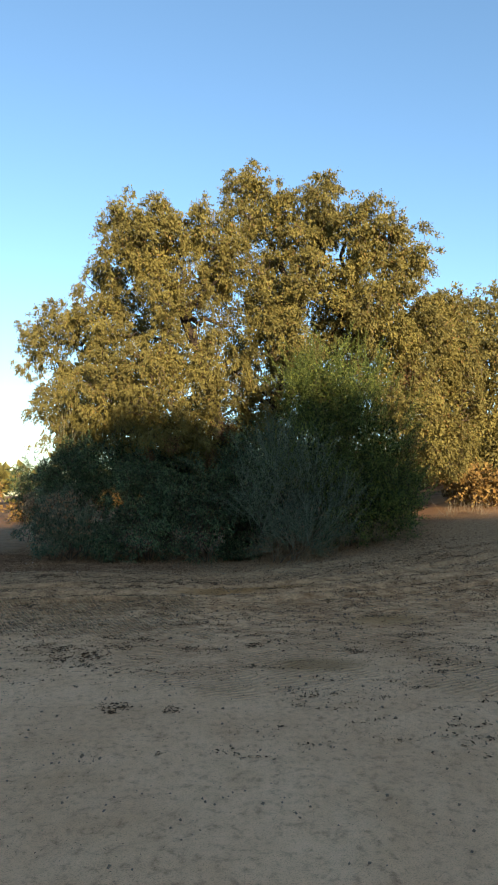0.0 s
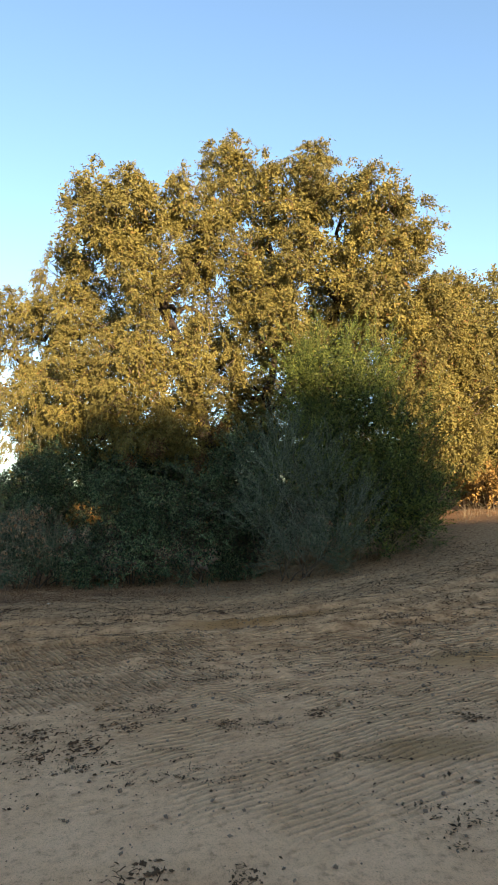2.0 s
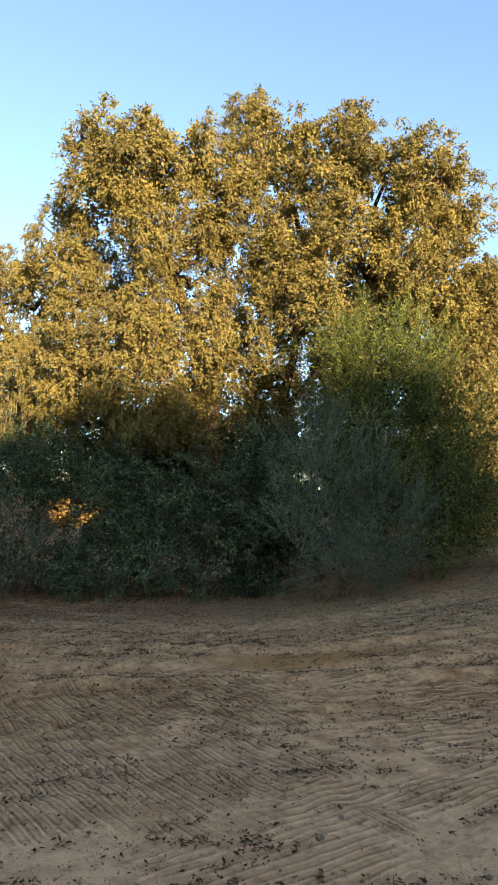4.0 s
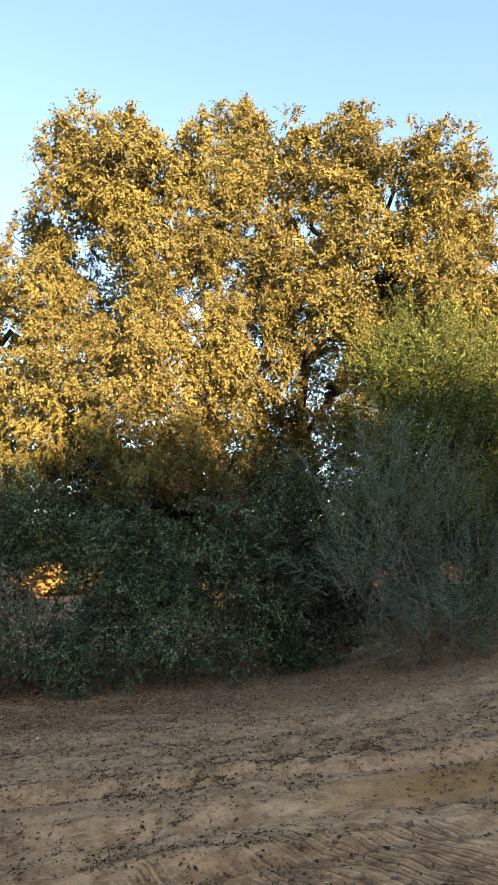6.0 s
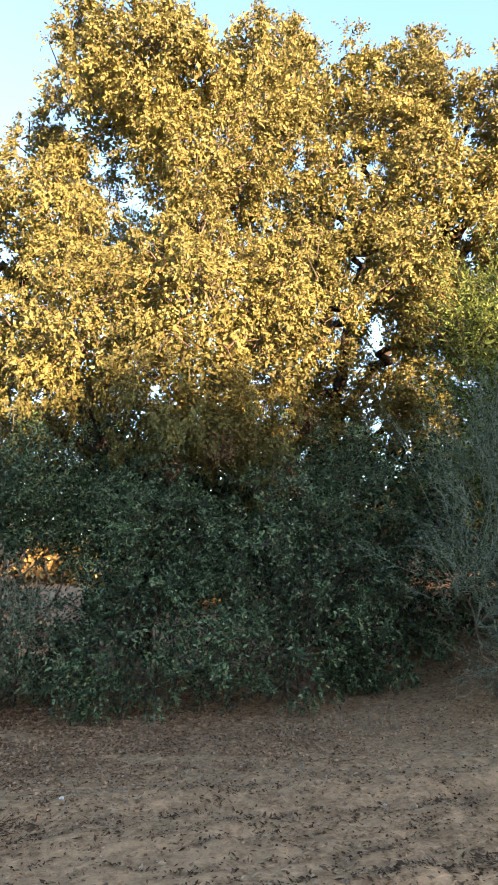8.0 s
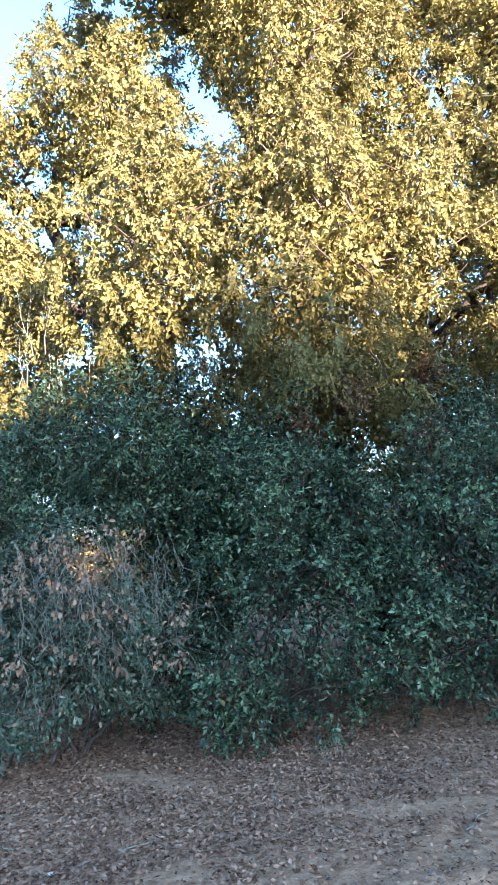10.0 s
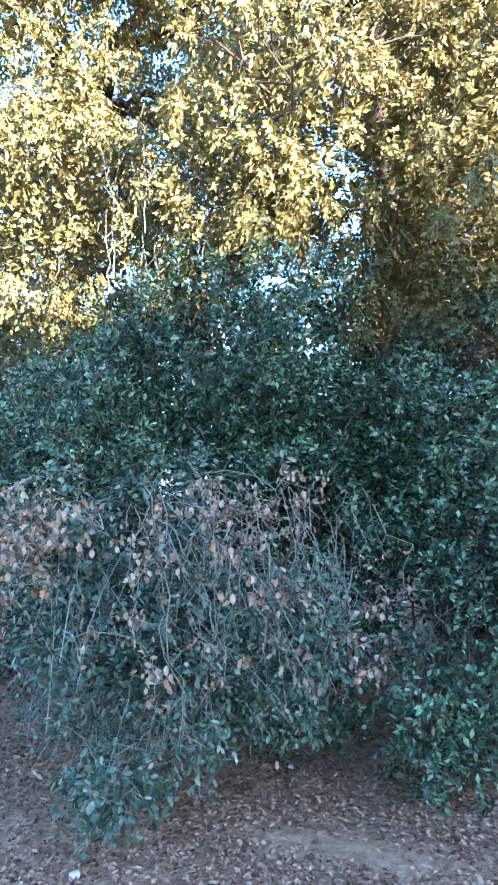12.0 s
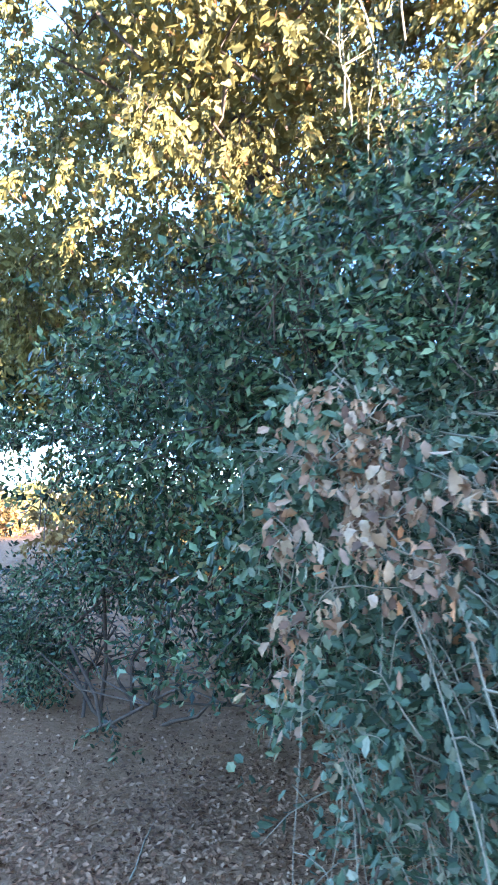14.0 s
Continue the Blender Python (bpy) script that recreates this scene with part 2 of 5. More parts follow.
# openings through the thicket and the crown: centre and radii
OPENINGS = [(-3.62, 17.2, 1.4, 0.82, 6.2, 0.33), (-5.2, 18.8, 1.3, 0.4, 3.6, 0.22), (-3.6, 17.2, 5.95, 0.25, 3.0, 0.28), (1.35, 18.0, 4.4, 0.16, 3.0, 0.2), (0.3, 18.5, 6.2, 0.2, 3.0, 0.35)]
HOLLOWS = [(-0.42, 15.6, 5.75, 0.4, 1.6, 0.5), (-0.38, 15.6, 4.85, 0.34, 1.6, 0.5), (-0.1, 15.6, 4.05, 0.25, 1.5, 0.42), (1.5, 15.4, 5.75, 0.36, 1.0, 0.28), (-4.1, 15.3, 5.0, 0.3, 0.9, 0.35), (-2.6, 14.6, 5.5, 0.32, 0.8, 0.3), (-1.3, 14.6, 6.1, 0.3, 0.8, 0.45), (-3.1, 15.2, 6.9, 0.3, 0.8, 0.3), (-1.9, 15.0, 7.6, 0.25, 0.8, 0.4), (0.0, 15.7, 6.6, 0.4, 1.0, 0.5), (0.9, 15.3, 7.5, 0.3, 0.8, 0.35), (2.3, 14.9, 7.4, 0.35, 0.8, 0.25), (2.6, 14.8, 6.5, 0.25, 0.8, 0.3), (3.9, 15.4, 6.5, 0.35, 0.8, 0.3), (3.4, 15.2, 5.0, 0.5, 0.8, 0.25), (4.7, 16.2, 4.8, 0.3, 0.9, 0.4), (-0.2, 16.2, 8.5, 0.2, 0.7, 0.4), (-5.2, 15.9, 4.6, 0.35, 0.8, 0.25)]
CLEARINGS = OPENINGS + HOLLOWS
# slanting gaps between the limbs: from, to, radius
GAPS = [((-4.2, 14.6, 3.95), (-3.0, 19.7, 7.9), 0.4), ((-3.5, 14.3, 3.3), (-1.2, 19.0, 6.3), 0.28), ((-4.6, 14.6, 3.15), (-3.8, 19.8, 5.9), 0.3), ((-2.9, 13.9, 2.8), (0.4, 18.0, 5.0), 0.26),
        ((-4.9, 16.8, 3.5), (-3.5, 21.8, 6.9), 0.26), ((-3.7, 16.2, 4.1), (-0.4, 20.2, 8.4), 0.3), ((-1.1, 14.6, 5.3), (0.2, 19.0, 7.8), 0.2), ((-3.5, 14.9, 4.7), (-3.8, 19.4, 6.8), 0.28)]


def in_the_clear(p, off):
    """Which points of a plant standing at off lie in an opening, a hollow or a gap."""
    w = p + np.array([off[0], off[1], 0])
    out = np.zeros(len(p), bool)
    for c in CLEARINGS:
        out |= (((w - np.array(c[:3])) / np.array(c[3:])) ** 2).sum(1) < 1
    for a, b, r in GAPS:
        a, d = np.array(a), np.array(b) - np.array(a)
        t = np.clip((w - a) @ d / (d @ d), 0, 1)
        out |= np.linalg.norm(w - a - t[:, None] * d, axis=1) < 0.62 * r
    return out & (np.sin(w @ np.array([191.3, 157.1, 211.7])) < 0.4)


def in_clearing(q, off):
    """Whether a point of a shrub lies in one of the two low openings."""
    return any(((q[0] + off[0] - c[0]) / c[3]) ** 2 + ((q[1] + off[1] - c[1]) / c[4]) ** 2 + ((q[2] - c[2]) / c[5]) ** 2 < 1 for c in CLEARINGS[:2])


def shell(rng, lobes, per_m2, keep=0.74, deep=0.35, amp=0.5, freq=1.7, cull=0.36, back=0.5, low=0.06, off=(0, 0), tuft=0.0):
    """Feet of leafy twigs over the outside of a bunch of ellipsoid lobes (cx, cy, cz, rx, ry, rz, density), and the way out of each.
    Noise makes them bunch into clumps with hollows between."""
    feet, ways, whose = [], [], []
    arr = np.array([l[:6] for l in lobes])
    for k, (cx, cy, cz, rx, ry, rz, dens) in enumerate(lobes):
        area = 4 * np.pi * ((rx * ry) ** 1.6 / 3 + (rx * rz) ** 1.6 / 3 + (ry * rz) ** 1.6 / 3) ** (1 / 1.6)
        n = max(8, int(area * per_m2 * dens))
        u = ball(rng, n)
        r = 1.0 - deep * rng.random(n) ** 1.7
        p = np.array([cx, cy, cz]) + u * np.array([rx, ry, rz]) * r[:, None]
        way = unit(u / np.array([rx, ry, rz]))
        nz = value_noise3(p, freq, 3 + k % 5)
        p = p + way * ((nz - 0.55) * amp)[:, None]
        hole = value_noise3(p, freq * 0.8, 31)
        ok = (p[:, 2] > low) & (rng.random(n) < np.where(way[:, 1] > 0.35, back, 1.0)) & ((hole > cull) | (rng.random(n) < 0.12))
        if tuft:
            ok &= (value_noise3(p * np.array([1, 1, 0.7]), 2.5, 57) > tuft) | (rng.random(n) < 0.07)
        ok &= ~in_the_clear(p, off)
        for m, q in enumerate(arr):
            if m != k:
                ok &= (((p - q[:3]) / q[3:6]) ** 2).sum(1) > keep**2
        feet.append(p[ok])
        ways.append(way[ok])
        whose.append(np.full(ok.sum(), k))
    return np.concatenate(feet), np.concatenate(ways), np.concatenate(whose)


def inner_leaves(rng, lobe, per_m3, off, low=0.1):
    """Older, larger leaves on the inner twigs of a lobe, turned every way."""
    c, r = np.array(lobe[:3]), np.array(lobe[3:6])
    n = int(4.19 * r.prod() * per_m3)
    p = c + ball(rng, n) * r * (0.68 * rng.random((n, 1)) ** 0.33)
    ok = (p[:, 2] > low) & (value_noise3(p, 1.5, 31) > 0.2)
    ok &= ~in_the_clear(p, off)
    p = p[ok]
    return p, ball(rng, len(p)), ball(rng, len(p))


def sprays(rng, feet, ways, size, twigs, per, droop=0.15, up=0.0, spread=0.8, fan=1.0, tip=1.0, loose=0.3):
    """Leafy twigs that radiate from each foot. Returns twig feet, twig directions, twig lengths, and for each leaf its foot, way and normal."""
    n = len(feet)
    d = unit(np.repeat(ways, twigs, 0) + fan * rng.normal(size=(n * twigs, 3)) * 0.75 + np.array([0, 0, up - droop]))
    tl = size * (0.55 + 0.7 * rng.random(n * twigs))
    b = np.repeat(feet, twigs, 0) - d * (tl * 0.25)[:, None] + rng.normal(size=(n * twigs, 3)) * size * 0.16
    m = n * twigs * per
    u = (np.tile(np.arange(per), n * twigs) + rng.random(m)) / per
    u = u**tip
    dd, ll = np.repeat(d, per, 0), np.repeat(tl, per)
    p = np.repeat(b, per, 0) + dd * (ll * u)[:, None]
    p[:, 2] -= droop * 0.6 * ll * u * u
    rad = rng.normal(size=(m, 3))
    rad = unit(rad - dd * (rad * dd).sum(1)[:, None])
    along = unit(dd * 0.6 + rad * spread + np.array([0, 0, -droop]))
    out = np.repeat(np.repeat(ways, twigs, 0), per, 0)
    mid = np.repeat(np.repeat(feet, twigs, 0), per, 0)
    nor = unit(unit(p - mid) * 0.75 + out * 0.35 + np.array([0, 0, 0.2]) + rng.normal(size=(m, 3)) * loose)
    return b, d, tl, p, along, nor


def twig_lines(rng, b, d, tl, thick, every=1, droop=0.1):
    out = []
    for i in range(0, len(b), every):
        end = b[i] + d[i] * tl[i]
        mid = (b[i] + end) / 2 + rng.normal(size=3) * tl[i] * 0.05
        end = end - np.array([0, 0, droop * tl[i]])
        out.append(([b[i] - d[i] * tl[i] * 0.4, b[i], mid, end], [thick, thick * 0.85, thick * 0.6, thick * 0.25]))
    return out


def value_noise(x, y, scale, seed=0):
    x, y = x * scale + seed * 17.3, y * scale - seed * 9.1
    xi, yi = np.floor(x).astype(np.int64), np.floor(y).astype(np.int64)
    fx, fy = x - xi, y - yi
    fx, fy = fx * fx * (3 - 2 * fx), fy * fy * (3 - 2 * fy)

    def h(a, b):
        n = (a * 374761393 + b * 668265263 + seed * 974711) & 0x7FFFFFFF
        n = ((n ^ (n >> 13)) * 1274126177) & 0x7FFFFFFF
        return ((n ^ (n >> 16)) & 0xFFFF) / 65535.0

    return (h(xi, yi) * (1 - fx) + h(xi + 1, yi) * fx) * (1 - fy) + (h(xi, yi + 1) * (1 - fx) + h(xi + 1, yi + 1) * fx) * fy


# ---- ground ----
def soft_box(x, y, x0, x1, y0, y1, e):
    def s(v):
        v = np.clip(v, 0, 1)
        return v * v * (3 - 2 * v)
    return s((x - x0) / e) * s((x1 - x) / e) * s((y - y0) / e) * s((y1 - y) / e)


# fields of fine tread marks: direction, pitch, x from-to, y from-to, depth
TREADS = [(0.82, 0.57, 0.06, -3.9, -0.4, 6.7, 9.7, 1.5), (-0.425, 0.905, 0.056, -1.5, 2.6, 4.9, 7.5, 0.85), (-0.2, 0.98, 0.064, -0.3, 3.4, 7.3, 9.3, 0.9)]


def in_furrow(x, y):
    """1 in the furrows of the tread fields, 0 elsewhere."""
    out = 0 * x
    for dx, dy, pitch, x0, x1, y0, y1, _ in TREADS:
        wave = np.sin(2 * np.pi / pitch * (dx * x + dy * y + 0.02 * np.sin(1.3 * x + 0.4 * y) + 0.003 * np.sin(2.9 * y)))
        out = np.maximum(out, soft_box(x, y, x0, x1, y0, y1, 0.5) * (wave < -0.3))
    return out


def rise(x, y):
    """The ground climbs gently behind the tall green shrub."""
    up = 9 * np.tanh(np.maximum(x + 0.3, 0) / 9) * 14 * np.tanh(np.maximum(y - 8.2, 0) / 14)
    return 0.024 * up * np.exp(-np.maximum(np.hypot(x, y - 8) - 30, 0) / 40)


def ground_height(x, y):
    near = np.exp(-np.maximum(np.hypot(x, y - 8) - 16, 0) / 10)
    z = 0.05 * (value_noise(x, y, 0.35, 1) - 0.5) + 0.024 * (value_noise(x, y, 1.6, 2) - 0.5)
    z += 0.02 * (value_noise(x, y, 5.5, 3) - 0.5) + 0.012 * (value_noise(x, y, 14, 4) - 0.5)
    # the wheel-worked belt is lumpy
    z += 0.045 * (value_noise(x, y * 1.4, 7.5, 5) - 0.5) * np.clip((y - 6.5) / 2, 0, 1) * np.clip((13.4 - y) / 1.0, 0, 1)
    # wheel ruts along the edge of the litter
    for off, depth, wide in ((10.55, 0.055, 0.1), (9.75, 0.042, 0.14), (9.15, 0.03, 0.09), (11.9, 0.035, 0.13)):
        line = off + 0.12 * np.sin(x * 0.9 + off) + 0.045 * x * (x > 0) * x
        z -= depth * np.exp(-(((y - line) / wide) ** 2)) * soft_box(x, y, -6, 6, 0, 40, 1.0)
        z += 0.6 * depth * np.exp(-(((y - line - 2 * wide) / wide) ** 2)) * soft_box(x, y, -6, 6, 0, 40, 1.0)
    # small mounds pushed up by turning wheels
    for cx, cy, a, l, w, h in ((1.35, 8.3, 95, 0.55, 0.07, 0.045), (1.55, 7.65, 20, 0.3, 0.12, 0.05), (-0.3, 9.2, 12, 0.7, 0.06, 0.03), (2.4, 9.6, 18, 0.9, 0.07, 0.04), (1.9, 10.6, 15, 1.1, 0.08, 0.04)):
        u, v = (x - cx) * math.cos(radians(a)) + (y - cy) * math.sin(radians(a)), (y - cy) * math.cos(radians(a)) - (x - cx) * math.sin(radians(a))
        z = z + h * np.exp(-((u / l) ** 2 + (v / w) ** 2))
    return z * near + rise(x, y)


def on_ground(x, y):
    return float(ground_height(np.array([float(x)]), np.array([float(y)]))[0])


def tread_relief(nt, xy):
    """Height of the comb-like tread marks pressed into the sand."""
    def op(kind, a, b=0.0):
        m = nt.nodes.new("ShaderNodeMath")
        m.operation = kind
        for sock, v in ((m.inputs[0], a), (m.inputs[1], b)):
            if isinstance(v, bpy.types.NodeSocket):
                nt.links.new(v, sock)
            else:
                sock.default_value = v
        return m.outputs[0]

    def span(v, lo, hi):
        up, down = nt.nodes.new("ShaderNodeMapRange"), nt.nodes.new("ShaderNodeMapRange")
        for m, p, q in ((up, lo, lo + 0.5), (down, hi, hi - 0.5)):
            m.interpolation_type = "SMOOTHSTEP"
            m.inputs["From Min"].default_value, m.inputs["From Max"].default_value = p, q
            nt.links.new(v, m.inputs["Value"])
        return op("MULTIPLY", up.outputs[0], down.outputs[0])

    x, y = xy.outputs[0], xy.outputs[1]
    bend = op("ADD", op("MULTIPLY", op("SINE", op("ADD", op("MULTIPLY", x, 1.3), op("MULTIPLY", y, 0.4))), 0.02), op("MULTIPLY", op("SINE", op("MULTIPLY", y, 2.9)), 0.003))
    worn = nt.nodes.new("ShaderNodeMapRange")
    worn.inputs["From Min"].default_value, worn.inputs["From Max"].default_value, worn.inputs["To Min"].default_value = 0.4, 0.52, 0.15
    nt.links.new(noise_node(nt, 1.3, 3).outputs[0], worn.inputs["Value"])
    # the fields of marks fray out at their edges
    fray = op("SUBTRACT", op("MULTIPLY", noise_node(nt, 1.7, 4).outputs[0], 2.4), 1.2)
    xf, yf = op("ADD", x, fray), op("SUBTRACT", y, fray)
    total = None
    for dx, dy, pitch, x0, x1, y0, y1, depth in TREADS:
        along = op("ADD", op("ADD", op("MULTIPLY", x, dx), op("MULTIPLY", y, dy)), bend)
        wave = op("MAXIMUM", op("SINE", op("MULTIPLY", along, 2 * math.pi / pitch)), -0.45)
        field = op("MULTIPLY", op("MULTIPLY", wave, depth), op("MULTIPLY", span(xf, x0, x1), span(yf, y0, y1)))
        total = field if total is None else op("ADD", total, field)
    return op("MULTIPLY", total, worn.outputs[0])


def ground_material():
    mat, nt, bsdf = node_material("sandy_soil")
    tc = nt.nodes.new("ShaderNodeTexCoord")
    big, mid, fine, grit = noise_node(nt, 0.5, 5), noise_node(nt, 2.3, 6, 0.65), noise_node(nt, 18, 5, 0.7), noise_node(nt, 140, 3, 0.7)
    sand = ramp_node(nt, [(0.2, (0.62, 0.355, 0.195)), (0.5, (0.715, 0.42, 0.247)), (0.85, (0.76, 0.46, 0.282))])
    nt.links.new(mid.outputs[0], sand.inputs[0])
    tone = ramp_node(nt, [(0.3, (0.9, 0.82, 0.74)), (0.65, (1.14, 1.12, 1.1))])
    nt.links.new(big.outputs[0], tone.inputs[0])
    col = mix_node(nt, "MULTIPLY", 1.0, sand.outputs[0], tone.outputs[0])
    speck = ramp_node(nt, [(0.32, (0.42, 0.36, 0.32)), (0.47, (0.96, 0.95, 0.94)), (0.7, (1.14, 1.13, 1.12))])
    nt.links.new(fine.outputs[0], speck.inputs[0])
    col = mix_node(nt, "MULTIPLY", 0.6, col, speck.outputs[0])
    dots = ramp_node(nt, [(0.36, (0.6, 0.56, 0.5)), (0.46, (1, 1, 1)), (0.7, (1.1, 1.1, 1.1))])
    nt.links.new(grit.outputs[0], dots.inputs[0])
    col = mix_node(nt, "MULTIPLY", 0.7, col, dots.outputs[0])
    # streaks of darker crumbs swept along the wheel marks
    mp, streak = nt.nodes.new("ShaderNodeMapping"), nt.nodes.new("ShaderNodeTexNoise")
    mp.inputs["Scale"].default_value, mp.inputs["Rotation"].default_value = (3.6, 6.5, 1.0), (0, 0, radians(-12))
    streak.inputs["Scale"].default_value, streak.inputs["Detail"].default_value, streak.inputs["Roughness"].default_value = 1.0, 6.0, 0.7
    nt.links.new(tc.outputs["Object"], mp.inputs[0])
    nt.links.new(mp.outputs[0], streak.inputs["Vector"])
    swept = ramp_node(nt, [(0.4, (0.5, 0.39, 0.29)), (0.54, (0.9, 0.86, 0.75)), (0.72, (1.08, 1.05, 0.96))])
    nt.links.new(streak.outputs[0], swept.inputs[0])
    # the wheel-worked belt is browner and more mottled than the smooth sand in front of it
    sepw = nt.nodes.new("ShaderNodeSeparateXYZ")
    nt.links.new(tc.outputs["Object"], sepw.inputs[0])
    belt = nt.nodes.new("ShaderNodeMapRange")
    belt.inputs["From Min"].default_value, belt.inputs["From Max"].default_value = 5.0, 9.2
    belt.inputs["To Min"].default_value, belt.inputs["To Max"].default_value = 0.06, 0.95
    nt.links.new(sepw.outputs[1], belt.inputs["Value"])
    col = mix_node(nt, "MULTIPLY", belt.outputs[0], col, swept.outputs[0])
    # humus under the trees, reddish subsoil where wheels cut in
    sep = nt.nodes.new("ShaderNodeSeparateXYZ")
    nt.links.new(tc.outputs["Object"], sep.inputs[0])
    lim = nt.nodes.new("ShaderNodeMath")
    lim.operation = "MULTIPLY_ADD"
    lim.inputs[1].default_value = 2.4
    nt.links.new(big.outputs[0], lim.inputs[0])
    nt.links.new(sep.outputs[1], lim.inputs[2])
    lim2 = nt.nodes.new("ShaderNodeMath")
    lim2.operation = "MULTIPLY_ADD"
    lim2.inputs[1].default_value = -5.0
    nt.links.new(streak.outputs[0], lim2.inputs[0])
    nt.links.new(lim.outputs[0], lim2.inputs[2])
    edge = nt.nodes.new("ShaderNodeMapRange")
    edge.inputs["From Min"].default_value, edge.inputs["From Max"].default_value = 7.4, 11.4
    nt.links.new(lim2.outputs[0], edge.inputs["Value"])
    far = nt.nodes.new("ShaderNodeMapRange")
    far.inputs["From Min"].default_value, far.inputs["From Max"].default_value = 15, 19
    nt.links.new(sep.outputs[1], far.inputs["Value"])
    humus = ramp_node(nt, [(0.3, (0.2, 0.11, 0.053)), (0.7, (0.5, 0.305, 0.165))])
    nt.links.new(fine.outputs[0], humus.inputs[0])
    col = mix_node(nt, "MIX", edge.outputs[0], col, humus.outputs[0])
    red = ramp_node(nt, [(0.3, (0.15, 0.07, 0.035)), (0.7, (0.32, 0.17, 0.08))])
    nt.links.new(mid.outputs[0], red.inputs[0])
    col = mix_node(nt, "MIX", far.outputs[0], col, red.outputs[0])
    # smears of red subsoil dragged out by wheels
    for place, size, turn, tone in (((-0.1, 10.06, 0), (1.5, 0.36, 2), 8, (0.4, 0.19, 0.07)), ((0.58, 5.75, 0), (0.6, 0.32, 2), 10, (0.42, 0.22, 0.1)), ((1.6, 7.7, 0), (0.7, 0.4, 2), 20, (0.44, 0.23, 0.1))):
        mp2, ball_grad = nt.nodes.new("ShaderNodeMapping"), nt.nodes.new("ShaderNodeTexGradient")
        mp2.vector_type = "TEXTURE"
        mp2.inputs["Location"].default_value, mp2.inputs["Scale"].default_value, mp2.inputs["Rotation"].default_value = place, size, (0, 0, radians(turn))
        ball_grad.gradient_type = "SPHERICAL"
        nt.links.new(tc.outputs["Object"], mp2.inputs[0])
        nt.links.new(mp2.outputs[0], ball_grad.inputs[0])
        smear = mix_node(nt, "MULTIPLY", 1.0, ball_grad.outputs[0], streak.outputs[0])
        lift = ramp_node(nt, [(0.05, (0, 0, 0)), (0.3, (0.9, 0.9, 0.9))])
        nt.links.new(smear, lift.inputs[0])
        col = mix_node(nt, "MIX", lift.outputs[0], col, tone)
    # paler colour on the crests of the tread marks, darker in the furrows
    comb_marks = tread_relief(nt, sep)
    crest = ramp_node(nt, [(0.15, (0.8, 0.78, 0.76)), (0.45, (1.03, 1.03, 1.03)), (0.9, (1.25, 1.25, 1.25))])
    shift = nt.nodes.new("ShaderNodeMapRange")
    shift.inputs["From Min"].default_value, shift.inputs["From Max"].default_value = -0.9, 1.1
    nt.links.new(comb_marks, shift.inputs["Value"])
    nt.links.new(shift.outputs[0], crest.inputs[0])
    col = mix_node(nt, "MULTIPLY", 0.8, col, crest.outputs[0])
    nt.links.new(col, bsdf.inputs["Base Color"])
    bsdf.inputs["Roughness"].default_value, bsdf.inputs["Specular IOR Level"].default_value = 0.97, 0.1
    add = nt.nodes.new("ShaderNodeMath")
    add.operation = "MULTIPLY_ADD"
    add.inputs[1].default_value = 0.35
    nt.links.new(grit.outputs[0], add.inputs[0])
    nt.links.new(fine.outputs[0], add.inputs[2])
    treads = nt.nodes.new("ShaderNodeMath")
    treads.operation = "MULTIPLY_ADD"
    treads.inputs[1].default_value = 0.85
    nt.links.new(comb_marks, treads.inputs[0])
    nt.links.new(add.outputs[0], treads.inputs[2])
    bp = nt.nodes.new("ShaderNodeBump")
    bp.inputs["Strength"].default_value, bp.inputs["Distance"].default_value = 1.0, 0.035
    nt.links.new(treads.outputs[0], bp.inputs["Height"])
    nt.links.new(bp.outputs[0], bsdf.inputs["Normal"])
    return mat


def build_ground():
    out = np.cumsum(np.geomspace(0.09, 180, 32))
    xs = np.concatenate([-6.2 - out[::-1], np.arange(-6.2, 4.6, 0.058), 4.6 + out])
    ys = np.concatenate([1.5 - out[::-1], np.arange(1.5, 4.9, 0.07), np.arange(4.9, 12.4, 0.048), np.arange(12.4, 20, 0.15), 20 + out])
    gx, gy = np.meshgrid(xs, ys)
    z = ground_height(gx, gy)
    nx, ny = len(xs), len(ys)
    i, j = np.meshgrid(np.arange(ny - 1), np.arange(nx - 1), indexing="ij")
    a = i * nx + j
    faces = np.stack([a, a + 1, a + nx + 1, a + nx], -1).reshape(-1, 4)
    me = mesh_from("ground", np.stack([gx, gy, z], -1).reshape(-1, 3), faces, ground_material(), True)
    ob = new("ground", me)
    return tagged(ob, "dry sandy ground with wheel ruts and comb-like tread marks", "ground", kind="structure")


build_ground()


